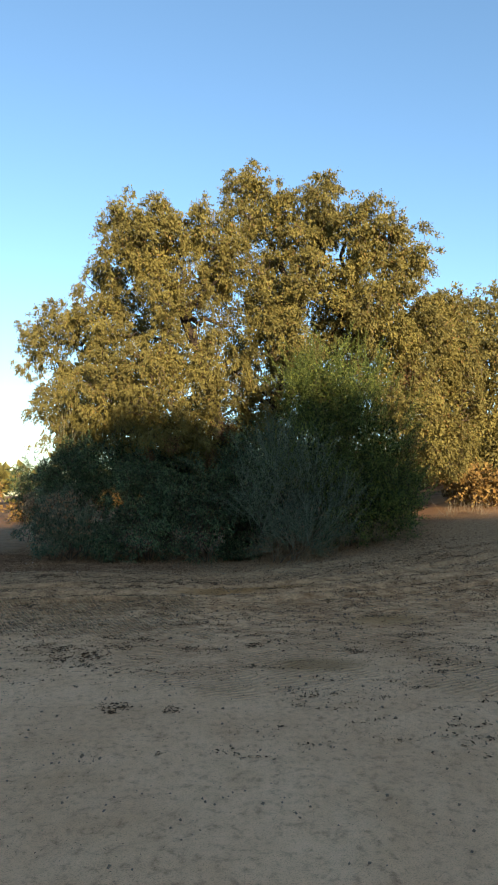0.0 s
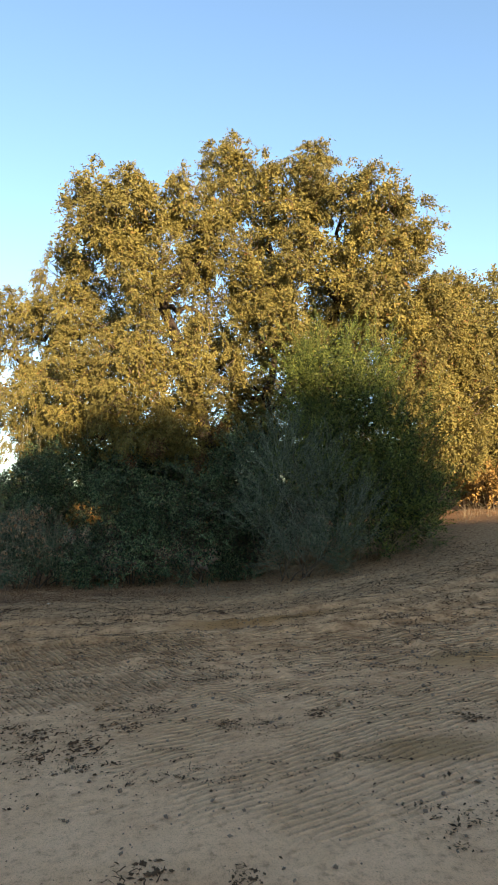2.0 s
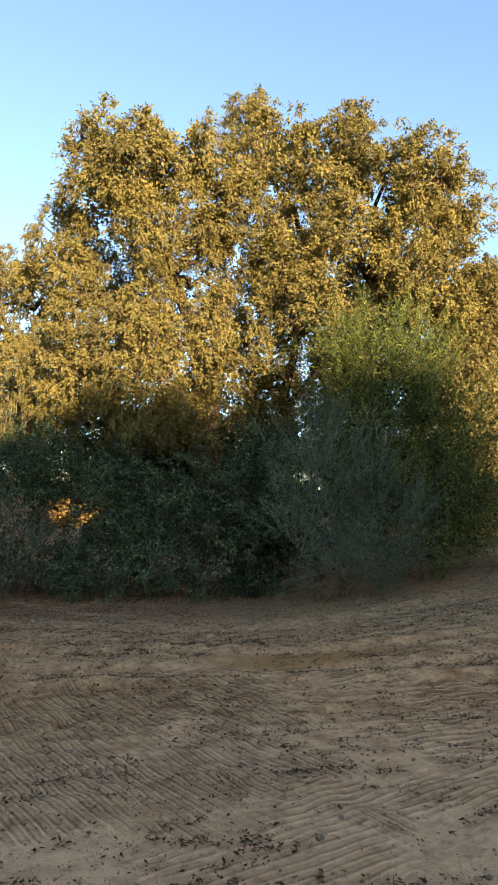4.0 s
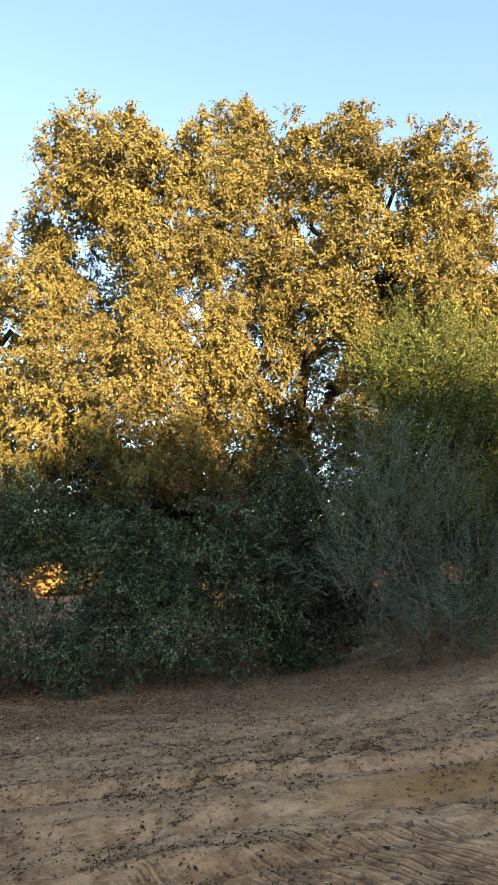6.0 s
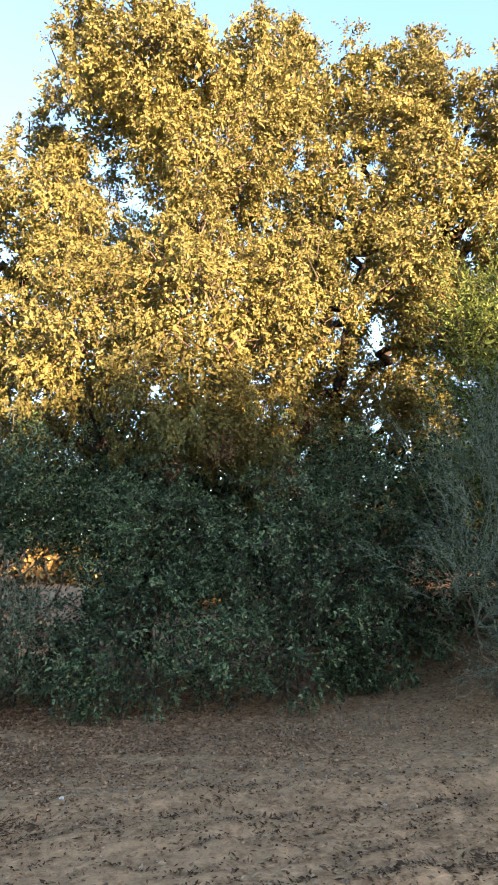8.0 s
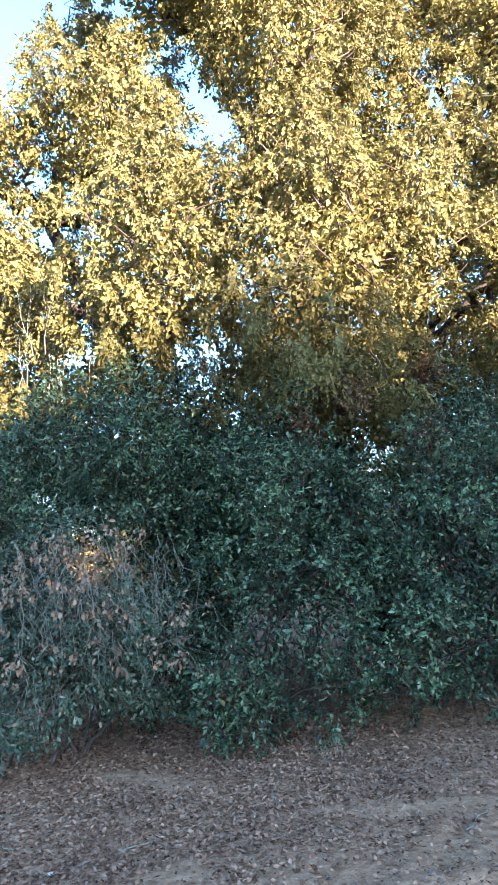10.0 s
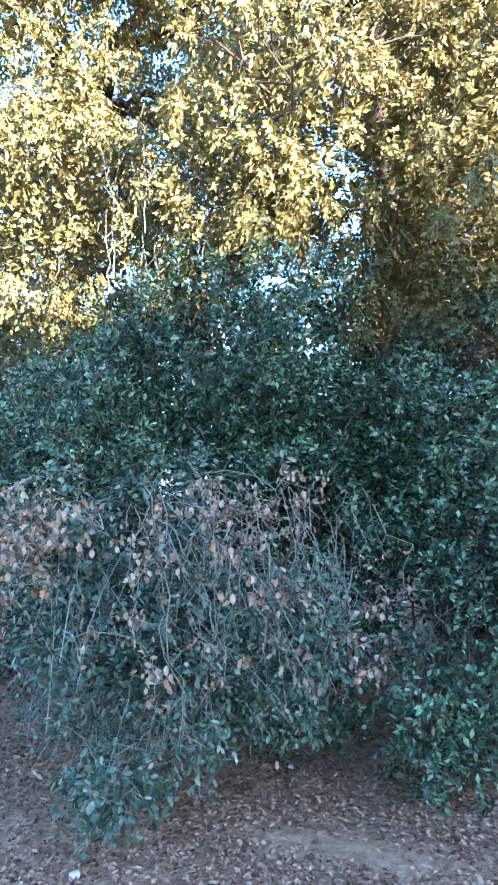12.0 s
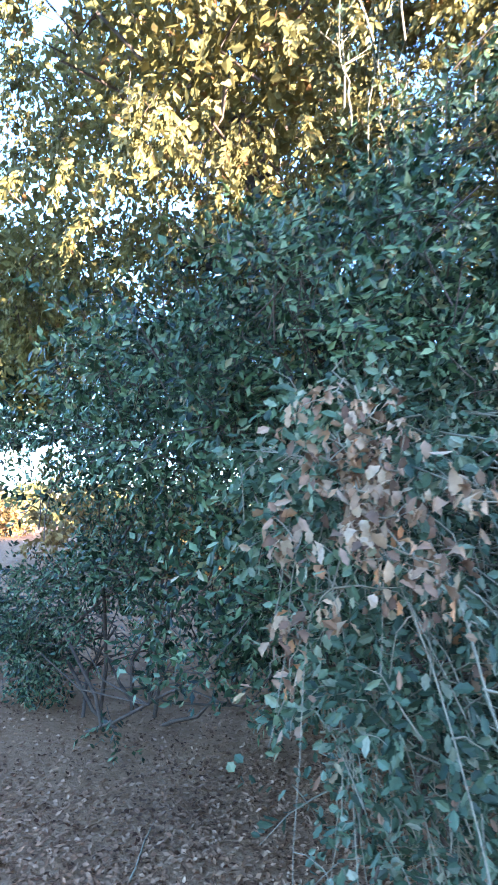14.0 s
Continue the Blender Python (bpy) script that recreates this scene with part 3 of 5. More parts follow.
def build_embankment():
    """The long rise behind the path that keeps the low sun off the ground."""
    xs, prof = np.linspace(-260, 260, 521), np.linspace(-1, 1, 13)
    gx, gp = np.meshgrid(xs, prof)
    top = 12.6 + 0.35 * np.clip((gx - 18) / 2.5, 0, 1) - 2.3 * np.clip((gx - 22.3) / 1.5, 0, 1) - 0.45 * np.clip((gx - 24.6) / 1.0, 0, 1) - 0.8 * np.clip((17 - gx) / 1.5, 0, 1) + 0.5 * (value_noise(gx, gx * 0, 0.35, 12) - 0.5)
    z = top * np.cos(gp * np.pi / 2) ** 1.3 - 0.05
    y = -40 + gp * 16 + 1.2 * (value_noise(gx, gp * 3, 0.2, 13) - 0.5)
    n = len(xs)
    i, j = np.meshgrid(np.arange(12), np.arange(n - 1), indexing="ij")
    a = i * n + j
    me = mesh_from("embankment", np.stack([gx, y, z], -1).reshape(-1, 3), np.stack([a, a + 1, a + n + 1, a + n], -1).reshape(-1, 4),
                   rough_material("dry_bank", [(0.3, (0.12, 0.1, 0.06)), (0.7, (0.26, 0.21, 0.14))], 0.6, 0.5), True)
    return tagged(new("embankment", me), "long bank of dry earth that shades the ground", "bank", kind="structure")


build_embankment()


# ---- the oak ----
def oak_crown(rng, lobes, parent, per_m2, label, size=0.24, twigs=8, per=8, leaf=(0.062, 0.034), mat=None, droop=0.3, fine=False, core=430, **how):
    """Foliage masses, one mesh a lobe, and the fine branches inside them."""
    feet, ways, whose = shell(rng, lobes, per_m2, off=tuple(parent.location)[:2], **how)
    lines = []
    for k, lobe in enumerate(lobes):
        f, w = feet[whose == k], ways[whose == k]
        if not len(f):
            continue
        close = fine and lobe[0] < -0.5 and lobe[2] < 7.2
        near = 0.68 if close else 0.92 if fine else 1.0
        rear = fine and lobe[1] > 0.7
        b, d, tl, p, along, nor = sprays(rng, f, w, size * (1.2 if rear else near), twigs, per + 3 if close else per, droop=droop + 0.25 if close else droop, fan=1.0, loose=0.22)
        q, qa, qn = inner_leaves(rng, lobe, core * (0.8 if rear else 2.2 if close else 1.5), tuple(parent.location)[:2])
        p, along, nor = np.concatenate([p, q]), np.concatenate([along, qa]), np.concatenate([nor, qn])
        m = len(p)
        grow = np.where(np.arange(m) < m - len(q), 0.9 if rear else near, 1.5 if rear else 1.15 if close else 1.5) * (0.7 + 0.6 * rng.random(m))
        me = leaves_mesh("foliage", p, along, nor, leaf[0] * grow, leaf[1] * grow * (0.85 + 0.3 * rng.random(m)), mat or OAK_LEAF)
        part("foliage", me, parent, label)
        c = np.array(lobe[:3]) - np.array([0, 0, lobe[5] * 0.35])
        for i in range(0, len(f), 6):
            lines.append((bent(rng, c * 0.45 + f[i] * 0.55 + rng.normal(size=3) * 0.15, f[i], 5, 0.05, 0.16), [0.013, 0.01, 0.008, 0.006, 0.003]))
        lines += twig_lines(rng, b, d, tl, 0.0035, 13)
    tagged(part("branchwork", tubes_mesh("branchwork", lines, DARK_TWIG, 3), parent), kind="stuff")
    return feet


# foliage masses of the oak: centre, radii, density
CROWN_TOP = [
    (-2.5, 15.7, 7.85, 0.95, 1.2, 1.2, 1), (-3.1, 15.9, 7.6, 0.55, 0.9, 0.9, 0.9), (-3.7, 16.6, 7.0, 0.7, 1.0, 0.9, 0.8), (-1.25, 15.6, 8.2, 0.5, 0.8, 0.95, 1),
    (0.18, 17.2, 9.55, 0.7, 1.0, 1.4, 1), (0.55, 16.6, 8.65, 0.8, 0.8, 0.9, 1), (-0.6, 16.2, 7.7, 0.5, 0.7, 0.9, 0.9), (1.9, 16.4, 9.2, 0.7, 0.8, 0.85, 1.2),
    (2.95, 15.5, 7.55, 0.9, 1.0, 0.85, 1), (3.85, 16.3, 7.1, 0.8, 1.0, 0.9, 1), (5.2, 16.8, 6.2, 0.75, 0.9, 0.7, 1), (5.6, 17.2, 5.1, 0.9, 1.0, 0.9, 0.9),
    (5.5, 17.3, 3.9, 0.9, 0.9, 1.0, 0.9), (-1.85, 15.5, 8.1, 0.6, 0.8, 0.8, 1), (1.05, 16.3, 8.75, 0.6, 0.8, 0.7, 1), (2.5, 15.7, 8.35, 0.6, 0.7, 0.7, 1),
    (3.35, 15.5, 8.0, 0.65, 0.8, 0.7, 1), (4.35, 16.5, 7.65, 0.65, 0.9, 0.75, 1), (-3.2, 15.7, 8.3, 0.5, 0.7, 0.65, 1), (0.5, 15.6, 6.3, 0.45, 0.5, 0.8, 0.8),
    (0.35, 16.3, 4.3, 0.4, 0.4, 0.55, 0.8), (1.25, 16.1, 4.6, 0.45, 0.4, 0.55, 0.8), (0.95, 16.3, 3.6, 0.4, 0.4, 0.4, 0.7), (0.2, 16.0, 5.4, 0.4, 0.4, 0.6, 0.7), (-0.3, 16.0, 8.2, 0.4, 0.6, 0.7, 0.8),
]
CROWN_FRONT = [
    (5.1, 17.0, 2.8, 0.8, 0.8, 0.9, 0.8), (-2.0, 15.4, 6.6, 1.2, 1.05, 1.15, 1), (-3.7, 16.0, 5.9, 1.05, 1.1, 1.05, 1), (-5.8, 16.9, 5.6, 0.6, 0.8, 0.8, 1),
    (-5.1, 16.7, 5.8, 0.95, 1.1, 0.9, 1), (0.3, 16.6, 7.1, 0.75, 0.7, 0.75, 0.8), (1.8, 15.7, 6.9, 1.1, 0.95, 1.0, 1), (3.2, 15.7, 6.1, 1.2, 1.0, 1.15, 1),
    (4.3, 16.6, 5.6, 1.0, 1.0, 1.05, 1), (-2.1, 14.7, 4.1, 1.05, 0.9, 1.45, 1.1), (-3.4, 15.2, 4.1, 1.05, 0.95, 1.35, 1.1), (-4.8, 16.3, 3.9, 1.05, 1.05, 1.2, 1),
    (-0.95, 15.0, 4.4, 0.7, 0.75, 1.4, 1),
]
CROWN_REAR = [
    (1.0, 15.5, 5.3, 0.8, 0.85, 0.95, 1), (1.75, 15.3, 4.35, 0.55, 0.5, 0.7, 1), (3.9, 16.2, 4.2, 1.15, 1.05, 1.4, 1), (-2.4, 18.9, 6.6, 1.6, 1.2, 1.7, 0.5),
    (0.9, 19.4, 7.4, 1.6, 1.3, 1.6, 0.45), (3.4, 18.9, 6.0, 1.5, 1.3, 1.8, 0.5), (-4.5, 19.2, 5.2, 1.4, 1.3, 1.3, 0.6), (-4.9, 20.9, 3.7, 1.3, 1.3, 1.4, 0.6),
    (-3.3, 18.6, 3.9, 1.1, 1.0, 1.2, 0.75), (-2.2, 18.3, 5.0, 1.0, 0.9, 1.0, 0.7), (-0.9, 18.6, 4.2, 1.2, 0.9, 1.3, 0.7), (2.4, 17.8, 4.0, 1.2, 0.9, 1.3, 0.6),
    (4.2, 18.8, 3.2, 1.2, 0.9, 1.4, 0.7),
]
CROWN_SKIRT = [
    (-0.35, 16.6, 2.9, 0.5, 0.4, 0.6, 1.2), (-0.5, 18.0, 3.0, 0.7, 0.5, 0.7, 1.2),
    (-2.0, 15.1, 2.9, 0.75, 0.65, 0.7, 1), (-1.2, 15.5, 2.8, 0.75, 0.6, 0.8, 1), (-1.3, 16.7, 3.6, 0.7, 0.5, 0.9, 0.9), (-0.1, 16.9, 4.2, 0.5, 0.45, 0.9, 0.8),
    (0.4, 16.9, 3.2, 0.8, 0.5, 0.6, 1), (1.6, 16.9, 3.6, 0.6, 0.5, 0.6, 0.8), (-0.2, 18.2, 5.3, 0.8, 0.7, 1.3, 0.8), (0.9, 18.9, 5.6, 0.8, 0.7, 0.9, 0.8),
    (1.6, 18.6, 4.7, 0.9, 0.7, 1.2, 0.9), (0.8, 18.4, 4.2, 0.8, 0.6, 1.1, 0.9), (-5.2, 18.7, 3.7, 0.8, 0.9, 1.1, 0.9), (-5.6, 20.6, 3.2, 1.0, 1.0, 1.1, 0.6),
    (-1.8, 19.6, 3.0, 1.6, 0.8, 1.6, 0.75),
]
CROWN_INSIDE = [
    (0.7, 19.9, 2.8, 1.6, 0.8, 1.6, 0.75), (3.1, 19.5, 2.8, 1.4, 0.8, 1.6, 0.7), (-5.1, 19.4, 3.0, 0.9, 0.7, 1.3, 0.9), (-4.0, 19.3, 3.0, 0.9, 0.7, 1.4, 0.9),
    (-2.8, 19.0, 3.6, 1.0, 0.7, 1.4, 0.9), (1.6, 15.9, 5.2, 0.5, 0.4, 0.6, 1.3), (-4.3, 18.8, 3.9, 0.7, 0.5, 0.8, 1.3), (-3.4, 17.3, 4.3, 0.8, 0.5, 0.9, 1.0),
    (-0.9, 17.4, 7.5, 0.7, 0.6, 1.0, 1.0), (-0.6, 17.2, 6.4, 0.7, 0.6, 1.0, 1.0), (-0.4, 17.1, 5.5, 0.6, 0.5, 0.8, 1.0), (0.5, 17.5, 6.2, 0.6, 0.5, 1.0, 0.9),
    (0.3, 19.2, 4.2, 1.2, 0.6, 1.6, 1.3), (1.5, 19.3, 3.2, 1.0, 0.6, 1.1, 1.2), (-3.0, 19.8, 3.4, 1.2, 0.6, 1.2, 1.0),
]
CROWN_MIDDLE = [(-3.4, 18.2, 6.6, 0.9, 0.7, 1.2, 1.2), (2.6, 17.6, 6.4, 1.2, 0.7, 1.4, 1.0), (0.6, 18.2, 7.6, 0.9, 0.6, 1.2, 1.0), (1.6, 16.1, 8.1, 0.8, 0.8, 0.75, 1)]
OAK_LOBES = CROWN_TOP + CROWN_FRONT + CROWN_REAR + CROWN_SKIRT + CROWN_INSIDE + CROWN_MIDDLE


def crown_density(l):
    """Close masses towards the sun, thin foliage on the open western side and in the rear."""
    west = min(1, max(0, (l[0] + 5.6) / 2.6))
    if l[1] > 18.0:
        return 0.62
    return (1.05 + 0.1 * west) * (2.0 if l[2] < 6.2 else 1.75)


def build_oak():
    rng = np.random.default_rng(11)
    tree = thing("oak_tree", (0.2, 17.6, 0), "large evergreen oak, crown golden in low sun above shaded scrub", "tree")
    off = np.array([0.2, 17.6, 0])
    lobes = [(l[0] - off[0], l[1] - off[1], *l[2:6], l[6] * crown_density(l)) for l in OAK_LOBES]
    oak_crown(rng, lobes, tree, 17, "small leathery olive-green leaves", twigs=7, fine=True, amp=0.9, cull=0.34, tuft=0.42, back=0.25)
    for x, y, z, r in [(-0.95, 14.95, 2.3, 0.26), (-1.8, 14.75, 2.65, 0.2), (-0.5, 15.4, 3.1, 0.2), (-2.3, 14.7, 2.4, 0.16), (4.0, 15.5, 4.3, 0.28)]:
        n = int(620 * (r / 0.3) ** 2)
        c = np.array([x, y, z]) - off
        tips = c + ball(rng, 26) * r * np.array([1, 0.7, 1.2]) * rng.random((26, 1)) ** 0.5
        p = tips[rng.integers(26, size=n)] + rng.normal(size=(n, 3)) * 0.05
        grow = 0.7 + 0.6 * rng.random(n)
        bough = part("withered_bough", tubes_mesh("withered_bough", [(bent(rng, c + np.array([0, 0.3, -0.1]), q, 5, 0.03, 0.08), np.linspace(0.006, 0.002, 5)) for q in tips], DARK_TWIG, 4), tree, "dead bough with red-brown withered leaves")
        tagged(part("withered_leaves", leaves_mesh("withered_leaves", p, unit(rng.normal(size=(n, 3)) - np.array([0, 0, 0.5])), ball(rng, n), 0.042 * grow, 0.024 * grow, RUSTY_LEAF), bough), kind="stuff")
    trunks = [([(0.0, 0.1, -0.1), (0.15, 0.05, 1.2), (0.35, 0, 2.6), (0.55, -0.1, 4.0), (0.85, -0.15, 5.3), (1.2, -0.4, 6.5)], [0.3, 0.2, 0.14, 0.1, 0.085, 0.06]),
              ([(0.4, 0.02, 3.3), (0.75, -0.05, 3.9), (1.25, -0.1, 4.5), (1.8, -0.4, 5.2), (2.3, -0.8, 6.2)], [0.08, 0.07, 0.06, 0.05, 0.04]),
              ([(-0.3, 0.2, -0.1), (-0.7, 0.1, 1.4), (-1.0, -0.1, 3.0), (-1.3, -0.5, 4.6), (-1.9, -0.9, 6.2), (-2.6, -1.2, 7.6)], [0.28, 0.22, 0.19, 0.16, 0.12, 0.07]),
              ([(-2.6, 0.7, -0.1), (-2.75, 0.6, 1.5), (-3.2, 0.5, 3.2), (-4.0, 0.4, 4.6), (-4.5, 0.3, 5.8)], [0.2, 0.17, 0.15, 0.12, 0.08])]
    for pts, rad in trunks:
        part("trunk", tubes_mesh("trunk", [(bent_through(rng, pts, 14), np.interp(np.linspace(0, 1, 14), np.linspace(0, 1, len(rad)), rad))], BARK, 10), tree, "dark rough trunk")
    forks = [np.array(p) for pts, _ in trunks for p in pts[2:]]
    for l in lobes:
        c = np.array(l[:3]) - np.array([0, 0, 0.3 * l[5]])
        low = [f for f in forks if f[2] < c[2] + 0.3] or forks
        f = min(low, key=lambda q: np.linalg.norm(q - c))
        if np.linalg.norm((f - c)[:2]) > 2.4 or (c[2] < 4.6 and np.linalg.norm(f - c) > 1.6):
            continue
        n = 7
        part("limb", tubes_mesh("limb", [(bent(rng, f, c, n, 0.06, 0.07), np.linspace(0.085, 0.025, n))], BARK, 7), tree)
    return tree


def bent_through(rng, pts, n):
    pts = np.asarray(pts, float)
    t = np.linspace(0, len(pts) - 1, n)
    p = np.stack([np.interp(t, np.arange(len(pts)), pts[:, k]) for k in range(3)], 1)
    p[1:-1] = 0.25 * p[:-2] + 0.5 * p[1:-1] + 0.25 * p[2:]
    return p + rng.normal(size=p.shape) * 0.02


build_oak()


def build_side_oak():
    rng = np.random.default_rng(12)
    tree = thing("oak_tree", (7.9, 20.8, 0), "evergreen oak hanging to the ground, lit gold by low sun", "tree")
    lobes = [(-1.6, -0.8, 6.6, 1.5, 1.5, 1.3, 1), (0.2, 0, 7.0, 1.6, 1.6, 1.3, 0.8), (-2.0, -0.8, 4.6, 1.4, 1.4, 1.4, 1), (-0.4, -1.2, 5.0, 1.4, 1.3, 1.4, 1),
             (-2.0, -0.8, 3.1, 1.2, 1.2, 1.2, 1), (-0.6, -1.1, 3.0, 1.4, 1.2, 1.4, 1), (1.6, 0, 4.5, 1.6, 1.6, 2.2, 0.6), (0.6, -1.3, 2.3, 1.0, 0.9, 0.8, 0.9), (-1.7, -1.1, 2.4, 0.9, 0.8, 0.7, 0.8)]
    oak_crown(rng, lobes, tree, 8, "sunlit olive-gold leaves", size=0.34, twigs=7, per=7, leaf=(0.085, 0.05), cull=0.34, core=120)
    pts = [(0, 0, -0.1), (0.1, 0.1, 2), (-0.2, 0, 4), (-0.4, -0.1, 6)]
    part("trunk", tubes_mesh("trunk", [(bent_through(rng, pts, 9), np.linspace(0.32, 0.08, 9))], BARK, 9), tree)
    for l in lobes:
        part("limb", tubes_mesh("limb", [(bent(rng, (0, 0, min(4.5, max(1.2, l[2] - 0.8))), l[:3], 6), np.linspace(0.08, 0.02, 6))], BARK, 6), tree)


build_side_oak()


# ---- shrubs ----
def build_shrub(name, place, label, lobes, seed, mat, per_m2, size, twigs, per, leaf, droop, up, stems=9, twig_mat=None, shape=OVAL, spread=0.8, fan=1.0, twig_every=3, thick=0.003, group="", deep=0.45, core=350, inner=2.0, inner_twigs=10, tip=1.0, loose=0.3, **how):
    """A shrub: stems from the foot, a mesh of twigs, foliage lobe by lobe."""
    rng = np.random.default_rng(seed)
    foot_z = on_ground(*place)
    ob = thing(name, (*place, foot_z), label, "shrub", group)
    loc = [(l[0] - place[0], l[1] - place[1], l[2] - foot_z, *l[3:]) for l in lobes]
    feet, ways, whose = shell(rng, loc, per_m2, deep=deep, off=place, **how)
    lines = []
    for k, lobe in enumerate(loc):
        f, w = feet[whose == k], ways[whose == k]
        if not len(f):
            continue
        b, d, tl, p, along, nor = sprays(rng, f, w, size, twigs, per, droop=droop, up=up, spread=spread, fan=fan, tip=tip, loose=loose)
        ok = p[:, 2] > 0.02
        p, along, nor = p[ok], along[ok], nor[ok]
        q, qa, qn = inner_leaves(rng, lobe, core, place)
        p, along, nor = np.concatenate([p, q]), np.concatenate([along, qa]), np.concatenate([nor, qn])
        m = len(p)
        grow = np.where(np.arange(m) < m - len(q), 1.0, inner) * (0.65 + 0.7 * rng.random(m))
        part("foliage", leaves_mesh("foliage", p, along, nor, leaf[0] * grow, leaf[1] * grow * (0.85 + 0.3 * rng.random(m)), mat, shape), ob)
        lines += [l for l in twig_lines(rng, b, d, tl, thick, twig_every, droop) if min(q[2] for q in l[0]) > 0]
    foot = np.array([[0.25 * math.cos(a * 2.4), 0.2 * math.sin(a * 2.4), -0.05] for a in range(stems)])
    for a in range(stems):
        l = loc[a % len(loc)]
        end = np.array(l[:3]) + rng.normal(size=3) * np.array(l[3:6]) * 0.35
        end[2] = max(end[2], 0.4)
        part("stem", tubes_mesh("stem", [(bent(rng, foot[a], end, 7, 0.05, 0.07), np.linspace(0.014, 0.005, 7))], DARK_TWIG, 6), ob)
        for i in rng.integers(0, len(feet), inner_twigs):
            lines.append((bent(rng, end * 0.6 + foot[a] * 0.4, feet[i], 5, 0.03, 0.08), [0.006, 0.005, 0.004, 0.003, 0.002]))
    lines = [l for l in lines if not any(in_clearing(q, place) for q in l[0])]
    tagged(part("brushwood", tubes_mesh("brushwood", lines, twig_mat or DARK_TWIG, 3), ob), kind="stuff")
    return ob


BROOM_LOBES = [
    (1.8, 14.1, 3.75, 1.0, 1.0, 1.25, 1), (1.1, 14.0, 3.85, 0.6, 0.6, 0.65, 0.9), (2.45, 14.1, 3.95, 0.65, 0.65, 0.75, 0.9), (2.7, 14.2, 2.7, 1.0, 0.95, 1.3, 1), (1.3, 13.9, 2.3, 0.95, 0.85, 1.3, 1), (2.6, 13.9, 1.2, 1.05, 0.85, 1.1, 1.5), (3.1, 14.3, 1.5, 0.65, 0.8, 1.2, 1.5)]
broom = build_shrub("broom_shrub", (2.2, 14.3), "tall feathery green shrub, its top catching the sun", BROOM_LOBES,
    31, BROOM_LEAF, 11, 0.4, 7, 18, (0.046, 0.017), 0.0, 0.7, twig_mat=DARK_TWIG, spread=0.6, fan=0.65, cull=0.34, amp=0.8, thick=0.002, core=640, loose=0.5)
GREY_LOBES = [
    (0.55, 13.2, 1.95, 0.65, 0.6, 0.9, 1), (0.1, 13.1, 1.25, 0.45, 0.45, 0.5, 1), (1.5, 13.2, 1.0, 0.75, 0.6, 0.75, 1), (1.0, 13.0, 0.62, 0.75, 0.45, 0.42, 0.9), (1.3, 13.3, 1.9, 0.5, 0.5, 0.5, 0.8)]
wands = build_shrub("grey_shrub", (0.7, 13.3), "grey-green twiggy shrub with upright wands over leaf litter", GREY_LOBES,
    32, GREY_LEAF, 10, 0.42, 6, 22, (0.032, 0.011), 0.0, 0.75, twig_mat=WAND, spread=0.62, fan=0.5, twig_every=2, thick=0.0024, cull=0.4, amp=0.9, core=160, loose=0.5)
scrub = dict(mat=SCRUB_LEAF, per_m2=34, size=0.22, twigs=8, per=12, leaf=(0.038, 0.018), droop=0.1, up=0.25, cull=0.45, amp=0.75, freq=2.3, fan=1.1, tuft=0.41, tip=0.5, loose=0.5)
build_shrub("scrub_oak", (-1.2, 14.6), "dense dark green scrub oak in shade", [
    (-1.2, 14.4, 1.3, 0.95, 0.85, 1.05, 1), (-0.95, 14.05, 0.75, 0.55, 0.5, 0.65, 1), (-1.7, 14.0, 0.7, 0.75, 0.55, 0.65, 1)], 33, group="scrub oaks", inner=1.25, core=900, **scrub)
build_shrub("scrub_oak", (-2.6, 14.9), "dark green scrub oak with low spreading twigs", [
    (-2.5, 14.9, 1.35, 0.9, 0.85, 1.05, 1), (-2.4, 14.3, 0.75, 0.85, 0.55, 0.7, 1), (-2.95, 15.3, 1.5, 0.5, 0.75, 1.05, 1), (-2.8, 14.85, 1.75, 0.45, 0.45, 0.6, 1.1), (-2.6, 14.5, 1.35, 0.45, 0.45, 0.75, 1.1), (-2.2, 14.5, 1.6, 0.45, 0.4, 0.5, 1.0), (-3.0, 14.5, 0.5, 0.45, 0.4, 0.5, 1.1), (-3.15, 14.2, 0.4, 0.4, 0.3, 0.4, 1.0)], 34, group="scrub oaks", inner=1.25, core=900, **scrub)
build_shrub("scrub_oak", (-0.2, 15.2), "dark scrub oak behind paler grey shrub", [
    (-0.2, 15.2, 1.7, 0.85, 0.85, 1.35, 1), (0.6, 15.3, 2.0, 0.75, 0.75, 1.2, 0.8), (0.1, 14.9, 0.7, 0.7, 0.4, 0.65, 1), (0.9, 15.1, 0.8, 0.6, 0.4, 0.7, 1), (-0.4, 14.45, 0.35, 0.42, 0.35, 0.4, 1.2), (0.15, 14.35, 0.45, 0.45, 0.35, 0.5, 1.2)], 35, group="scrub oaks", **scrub)
